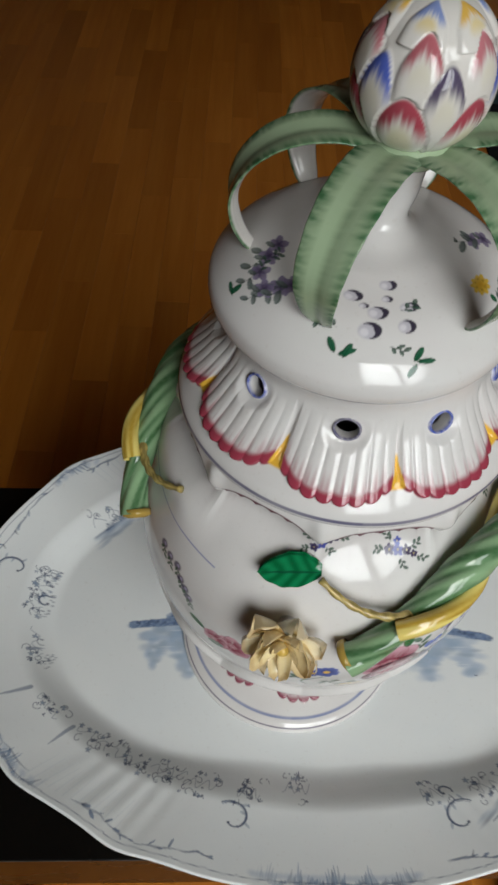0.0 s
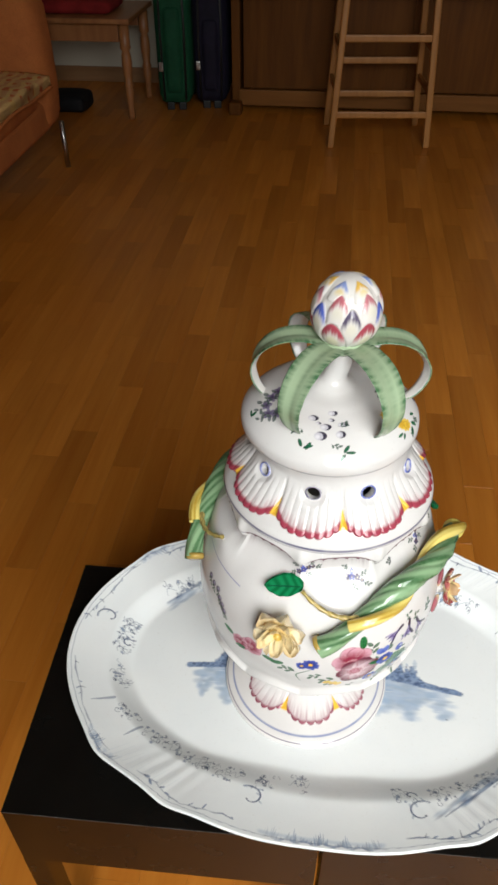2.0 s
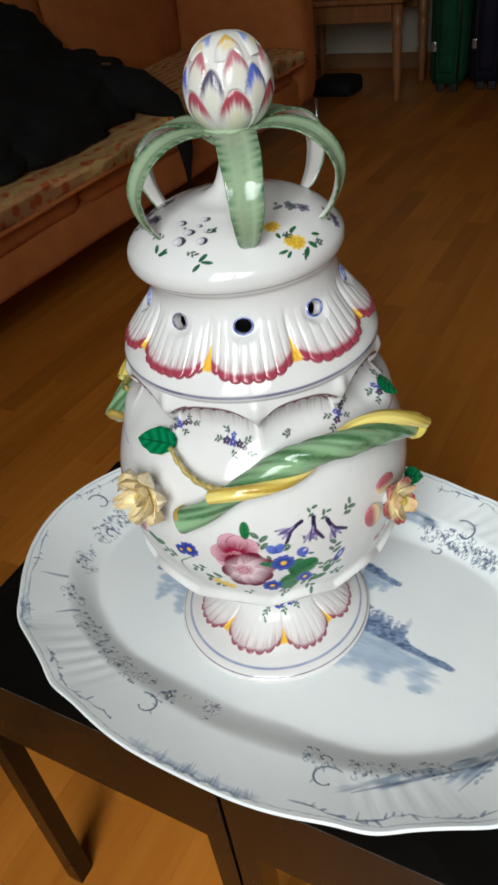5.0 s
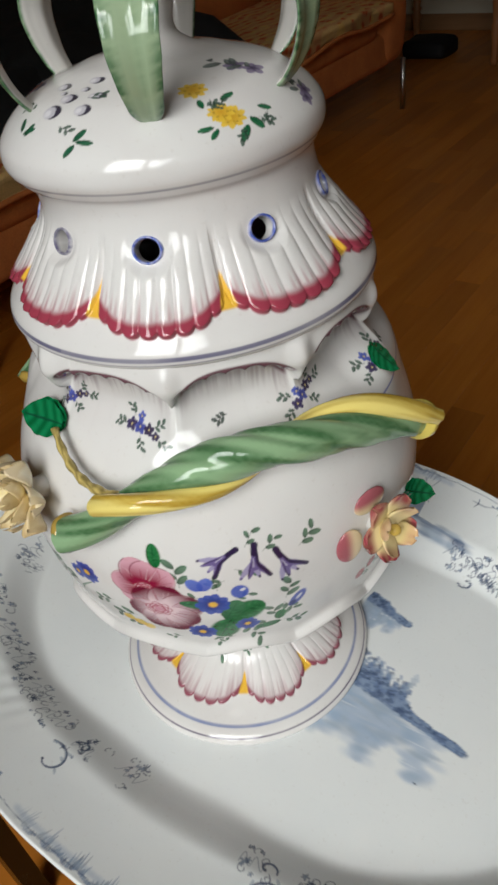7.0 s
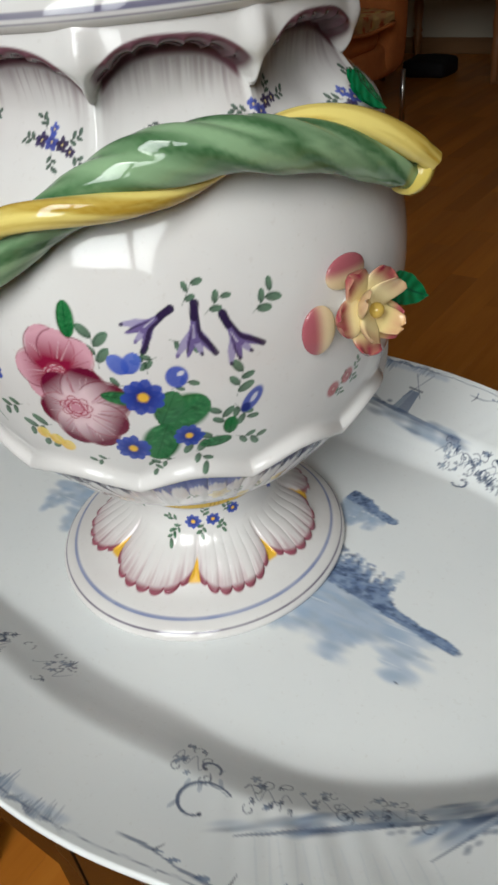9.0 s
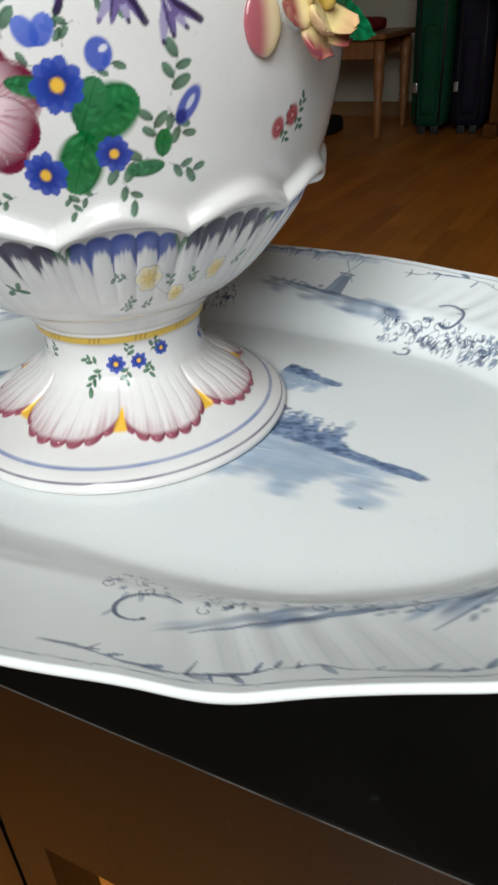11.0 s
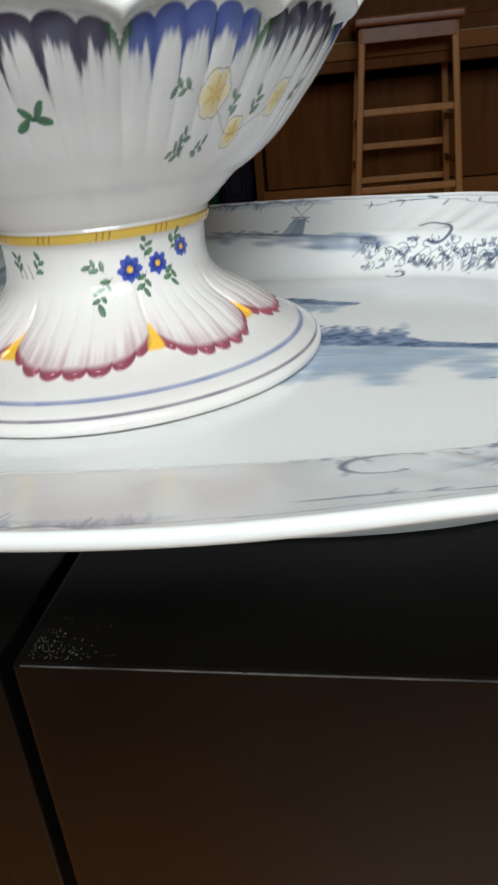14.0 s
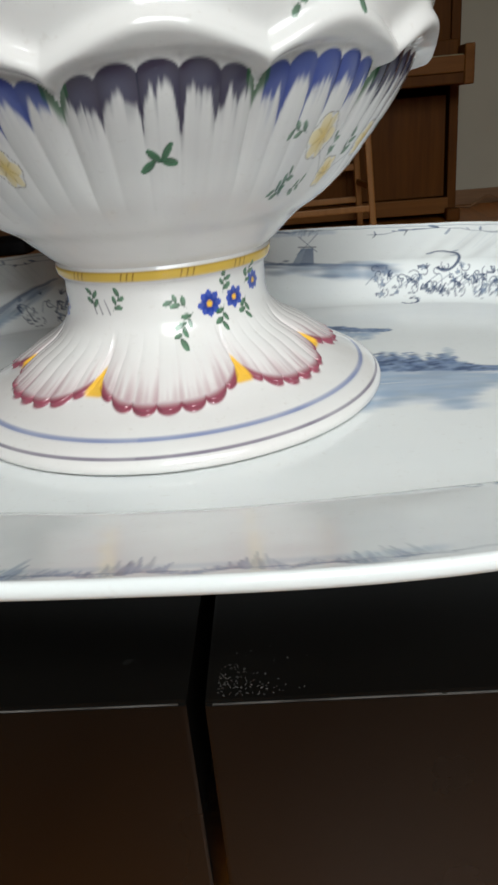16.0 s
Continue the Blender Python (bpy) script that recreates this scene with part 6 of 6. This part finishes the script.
for lx, ly in legs:
    part("leg", bar(leg_at(lx, ly, 0.0), leg_at(lx, ly, 0.795), 0.030, 0.030, 0.008), M_PINE, stool)
for z, ly in ((0.15, -0.16), (0.47, -0.16), (0.31, 0.20), (0.155, 0.20)):
    part("rung", bar(leg_at(-0.222, ly, z), leg_at(0.238, ly, z), 0.030, 0.018, 0.006), M_PINE, stool)
for lx in (-0.222, 0.238):
    for z in (0.24, 0.42):
        part("side_rung", bar(leg_at(lx, -0.16, z), leg_at(lx, 0.20, z), 0.018, 0.026, 0.006), M_PINE, stool)
part("seat_rail", box(-0.188, 0.205, -0.150, -0.128, 0.735, 0.796, 0.004, 2), M_SEAT, stool)
part("seat", box(-0.215, 0.235, -0.19, 0.19, 0.7965, 0.832, 0.014, 4), M_SEAT, stool)

# sofa along the left wall
sofa = thing("sofa", -1.15, 3.19, 0, "terracotta orange upholstered sofa on thin steel legs", "sofa")
SL = 2.35
part("base", soft_box(-0.93, -0.018, -SL, -0.02, 0.19, 0.33, 0.004, 0.004, 1, 16, 0.035), M_SOFA, sofa, smooth=True)
for i in range(3):
    y0 = -SL + 0.03 + i * (SL - 0.24) / 3
    part("seat_cushion", soft_box(-0.80, -0.01, y0, y0 + (SL - 0.24) / 3 - 0.008, 0.30, 0.425, 0.012, 0.005, 3 + i, 14, 0.045), M_SOFA, sofa, smooth=True)
part("armrest", soft_box(-0.93, -0.005, -0.205, 0.02, 0.19, 0.72, 0.020, 0.006, 8, 14, 0.07), M_SOFA, sofa, smooth=True)
part("backrest", soft_box(-0.97, -0.70, -SL, -0.21, 0.33, 0.88, 0.02, 0.006, 9, 16, 0.07), M_SOFA, sofa, smooth=True)
part("back_cushion", soft_box(-0.745, -0.52, -1.02, -0.215, 0.415, 0.86, 0.04, 0.008, 10, 14, 0.07), M_SOFA, sofa, smooth=True)
part("back_cushion", soft_box(-0.745, -0.52, -1.86, -1.03, 0.415, 0.86, 0.04, 0.008, 11, 14, 0.07), M_SOFA, sofa, smooth=True)
for x in (-0.85, -0.015):
    for y in (-SL + 0.08, -0.01):
        part("leg", tube([(x, y, 0.0), (x, y, 0.20)], 0.011, 12), M_STEEL, sofa, "thin steel leg", smooth=True)


def throw_material():
    m, n, l, bs = material("patterned_throw", 0.9, 0.0, 0.2)
    co = n.new("ShaderNodeTexCoord")
    w = node(n, "ShaderNodeTexWave", Scale=7.0, Distortion=9.0, Detail=3.0)
    v = node(n, "ShaderNodeTexVoronoi", Scale=26.0)
    f = node(n, "ShaderNodeTexNoise", Scale=260.0, Detail=2.0)
    for t in (w, v, f):
        l.new(co.outputs["Object"], t.inputs["Vector"])
    c = ramp(n, l, w.outputs["Fac"], [(0.38, (0.62, 0.14, 0.045)), (0.55, (0.70, 0.26, 0.07)), (0.70, (0.80, 0.52, 0.17))])
    c = mix_rgb(n, l, ramp(n, l, v.outputs["Distance"], [(0.30, (0, 0, 0)), (0.50, (0.7, 0.7, 0.7))]), c, (0.72, 0.46, 0.20, 1))
    c = mix_rgb(n, l, 0.5, c, ramp(n, l, f.outputs["Fac"], [(0.3, (0.65, 0.65, 0.65)), (0.7, (1, 1, 1))]), "MULTIPLY")
    l.new(c, bs.inputs["Base Color"])
    bump(n, l, bs, f.outputs["Fac"], 0.4, 0.003)
    return m


M_THROW = throw_material()


def draped_sheet(name, u0, u1, v0, v1, nu, nv, shape, thick, mat, label, category):
    """A cloth: shape(u, v) gives its place; it has two faces and closed edges."""
    bm = bmesh.new()
    layers = []
    for s in (0, 1):
        layers.append([[bm.verts.new(Vector(shape(u0 + (u1 - u0) * i / nu, v0 + (v1 - v0) * j / nv)) - Vector((0, 0, thick * s))) for j in range(nv + 1)] for i in range(nu + 1)])
    for s, g in enumerate(layers):
        for i in range(nu):
            for j in range(nv):
                f = (g[i][j], g[i + 1][j], g[i + 1][j + 1], g[i][j + 1])
                bm.faces.new(f if s == 0 else f[::-1])
    a, c = layers
    for i in range(nu):
        for j in (0, nv):
            bm.faces.new((a[i][j], a[i + 1][j], c[i + 1][j], c[i][j]))
    for j in range(nv):
        for i in (0, nu):
            bm.faces.new((a[i][j], a[i][j + 1], c[i][j + 1], c[i][j]))
    bmesh.ops.recalc_face_normals(bm, faces=bm.faces)
    return tagged(part(name, bm, mat, smooth=True), label, category)


def throw_shape(u, v):
    # u: along the sofa, v: from the back over the front edge of the seat
    x = -1.89 + v
    z = 0.450 + 0.004 * math.sin(9 * u + 4 * v) + 0.004 * noise.noise(Vector((u * 4, v * 4, 1)))
    edge = -1.145 + 0.012 * math.sin(5 * u) + 0.01 * math.sin(13 * u)
    if x > edge:
        over = x - edge
        return edge + 0.028 + 0.004 * math.sin(17 * u), u, z - over - 0.004
    k = max(0.0, 1 - (edge - x) / 0.05)
    return x + 0.026 * k * k, u, z - 0.010 * k * k


draped_sheet("sofa_throw", 0.91, 2.96, 0.0, 0.80, 110, 48, throw_shape, 0.006, M_THROW, "orange and yellow patterned throw spread over the sofa seat", "throw")
throw = bpy.data.objects["sofa_throw"]
hem = [throw_shape(0.91 + 2.05 * i / 80, 0.80) for i in range(81)]
part("hem", tube([(x + 0.002, y, z - 0.004) for x, y, z in hem], 0.007, 8), M_SOFA, throw, "stitched terracotta hem", smooth=True)


def coat():
    """A black coat thrown in a heap over the seat, one sleeve hanging down in front."""
    ob = thing("coat", -1.52, 1.70, 0.465, "black fleece coat lying in a heap on the sofa, sleeve hanging", "coat")

    def heap(sx, sy, sz, seed, at, name):
        bm = bmesh.new()
        bmesh.ops.create_icosphere(bm, subdivisions=5, radius=1)
        for v in bm.verts:
            d = v.co.normalized()
            w = 1 + 0.20 * noise.noise(d * 1.7 + Vector((seed, 0, 0))) + 0.10 * noise.noise(d * 4.5 + Vector((0, seed, 0))) + 0.05 * abs(noise.noise(d * 10))
            p = Vector((d.x * sx * w, d.y * sy * w, d.z * sz * w))
            p.z = max(p.z, -sz * 0.15)
            v.co = p + Vector(at)
        part(name, bm, M_COAT, ob, smooth=True)

    heap(0.34, 0.46, 0.20, 1.3, (-0.02, 0.0, 0.02), "coat_body")
    heap(0.24, 0.30, 0.26, 4.1, (-0.16, 0.12, 0.06), "hood")
    heap(0.22, 0.30, 0.12, 7.7, (0.08, -0.28, 0.015), "coat_tail")
    sleeve = [(0.05, 0.10, 0.10), (0.18, 0.22, 0.085), (0.30, 0.30, 0.055), (0.375, 0.335, 0.00), (0.40, 0.345, -0.07), (0.405, 0.345, -0.14), (0.405, 0.34, -0.19), (0.405, 0.335, -0.255)]
    part("sleeve", tube(sleeve, [0.10, 0.085, 0.068, 0.050, 0.036, 0.026, 0.014, 0.006], 18, flat=0.8), M_COAT, ob, smooth=True)
    part("zip_pull", box(0.245, 0.275, 0.20, 0.212, 0.15, 0.156, 0.002), M_STEEL, ob, "small shiny zip pull")


coat()

# small table with turned legs in the far corner
stand = thing("turned_leg_table", -1.34, 4.12, 0, "small beech table with turned legs in the corner", "table")
part("tabletop", box(-0.34, 0.34, -0.26, 0.26, 0.455, 0.48, 0.008, 3), M_TURNED, stand)
for y0, y1 in ((-0.215, -0.195), (0.195, 0.215)):
    part("apron", box(-0.268, 0.268, y0, y1, 0.37, 0.4545, 0.003), M_TURNED, stand)
turned_leg = [(0.014, 0.0), (0.019, 0.02), (0.016, 0.06), (0.020, 0.11), (0.026, 0.14), (0.019, 0.155), (0.027, 0.17), (0.019, 0.185), (0.022, 0.22), (0.027, 0.27), (0.024, 0.31), (0.019, 0.33), (0.028, 0.345), (0.026, 0.36), (0.026, 0.4545)]
for lx in (-0.296, 0.296):
    for ly in (-0.205, 0.205):
        part("leg", turned(turned_leg, 18, at=(lx, ly)), M_TURNED, stand, smooth=True)
tagged(part("folded_cloth", soft_box(-1.52, -1.12, 3.95, 4.25, 0.4805, 0.54, 0.01, 0.006, 21, 10, 0.02), M_RED, smooth=True), "folded red cloth lying on the corner table", "cloth")
bm = soft_box(-1.57, -1.33, 3.98, 4.18, 0.0, 0.078, 0.010, 0.016, 31, 14, 0.02)
tagged(part("bag", bm, M_BAG, smooth=True), "soft black bag lying on the floor", "bag")


def suitcase(x, y, w, d, h, mat, name, label, dark):
    ob = thing(name, x, y, 0, label, "suitcase", "suitcases by the piano", turn=4)
    part("shell", soft_box(0, w, 0, d, 0.035, h, 0.008, 0.003, len(label), 14, 0.045), mat, ob, smooth=True)
    part("front_pocket", soft_box(0.05, w - 0.05, -0.022, 0.03, 0.10, h * 0.62, 0.006, 0.002, 5, 10, 0.02), mat, ob, smooth=True)
    zipline = [(0.035, -0.004, 0.06), (0.03, -0.006, h * 0.5), (0.035, -0.004, h - 0.05), (w / 2, -0.007, h - 0.028), (w - 0.035, -0.004, h - 0.05), (w - 0.03, -0.006, h * 0.5), (w - 0.035, -0.004, 0.06)]
    part("piping", tube(zipline, 0.006, 8), M_BLACKPLASTIC, ob, smooth=True)
    part("handle", tube([(w * 0.35, d / 2, h - 0.002), (w * 0.37, d / 2, h + 0.035), (w * 0.63, d / 2, h + 0.035), (w * 0.65, d / 2, h - 0.002)], 0.010, 10), M_BLACKPLASTIC, ob, smooth=True)
    for wx in (0.06, w - 0.06):
        part("wheel", turned([(0.020, -0.012), (0.026, -0.008), (0.026, 0.008), (0.020, 0.012)], 16), M_BLACKPLASTIC, ob, smooth=True).matrix_local = pose(wx, d - 0.04, 0.026, 0, 90, 0)
        part("foot", box(wx - 0.02, wx + 0.02, 0.02, 0.05, 0.0, 0.04, 0.005), M_BLACKPLASTIC, ob)
    part("clasp", box(0.012, 0.036, -0.012, 0.0, 0.20, 0.245, 0.004), M_STEEL, ob, "small steel clasp")


suitcase(-0.93, 4.08, 0.185, 0.42, 0.80, M_CASE, "suitcase", "green fabric suitcase standing upright on the floor", False)
suitcase(-0.738, 4.13, 0.18, 0.40, 0.70, M_CASE_DARK, "suitcase", "narrow dark indigo suitcase standing beside a green one", True)

# striped rug
rug = thing("rug", 0.715, 0.585, 0, "woven rug with dark blue, teal and black stripes", "rug")
rugr = random.Random(4)
y = 0.0
while y < 2.20:
    w = rugr.choice((0.05, 0.07, 0.09, 0.12, 0.03))
    cc = rugr.choice(((0.010, 0.012, 0.018), (0.016, 0.030, 0.055), (0.035, 0.075, 0.085), (0.075, 0.11, 0.11), (0.010, 0.010, 0.012), (0.03, 0.05, 0.05)))
    bm = box(0, 1.35, y, y + w, 0.0, 0.009)
    bmesh.ops.subdivide_edges(bm, edges=[e for e in bm.edges if abs(e.verts[0].co.x - e.verts[1].co.x) > 1], cuts=40)
    for v in bm.verts:
        v.co.y += 0.012 * math.sin(v.co.x * 26) * min(1, v.co.y / 0.05) * (v.co.y < 2.15)
        v.co.x -= 0.035 * (v.co.y - 2.2) * -0.75 if v.co.x < 0.1 else 0
    part("stripe", bm, cloth("rug_wool", cc, tuple(c * 0.6 for c in cc), 30.0), rug)
    y += w

# cable behind the piano's end
bm = tube([(0.98, 4.52, 0.012), (1.10, 4.46, 0.012), (1.22, 4.55, 0.06), (1.36, 4.50, 0.012), (1.60, 4.56, 0.010)], 0.006, 8)
tagged(part("cable", bm, M_BOARD, smooth=True), "thin brown cable lying along the wall", "cable")

# parquet strips: the nearest ones each a piece, the rest one sheet of strips
SW, SL0 = 0.070, 0.46
strip_bm = box(-SW / 2 + 0.0001, SW / 2 - 0.0001, -SL0 / 2 + 0.0001, SL0 / 2 - 0.0001, -0.012, 0.0, 0.0003, 1)
strip_me = bpy.data.meshes.new("parquet_strip")
strip_bm.to_mesh(strip_me)
strip_bm.free()
strip_me.materials.append(M_PARQUET)
rest_v, rest_f = [], []
src_v = [tuple(v.co) for v in strip_me.vertices]
src_f = [tuple(p.vertices) for p in strip_me.polygons]
cols = int((RIGHT_X - LEFT_X) / SW) + 2
shift_rng = random.Random(9)
for ci in range(cols):
    x = LEFT_X + (ci + 0.5) * SW - 0.03
    off = (ci % 3) * 0.155 + shift_rng.uniform(-0.04, 0.04)
    start, end = FRONT_Y - 0.05, FRONT_Y + off - SL0 / 2
    while end <= start + 0.03:
        end += SL0
    while start < BACK_Y + 0.05:
        end = min(end, BACK_Y + 0.05)
        y, share = (start + end) / 2, (end - start) / SL0
        lift = shift_rng.uniform(-0.00015, 0.00015)
        if -0.72 < x < 0.80 and 0.1 < y < 3.55 and share > 0.999:
            ob = new("parquet_strip", strip_me)
            ob.location = (x, y, lift)
            ob.parent = floor
        else:
            base = len(rest_v)
            rest_v += [(a + x, c * share + y, e + lift) for a, c, e in src_v]
            rest_f += [tuple(i + base for i in f) for f in src_f]
        start, end = end, end + SL0
me = bpy.data.meshes.new("parquet_field")
me.from_pydata(rest_v, [], rest_f)
me.materials.append(M_PARQUET)
field = new("parquet_field", me)
field.parent = floor
tagged(field, kind="stuff")
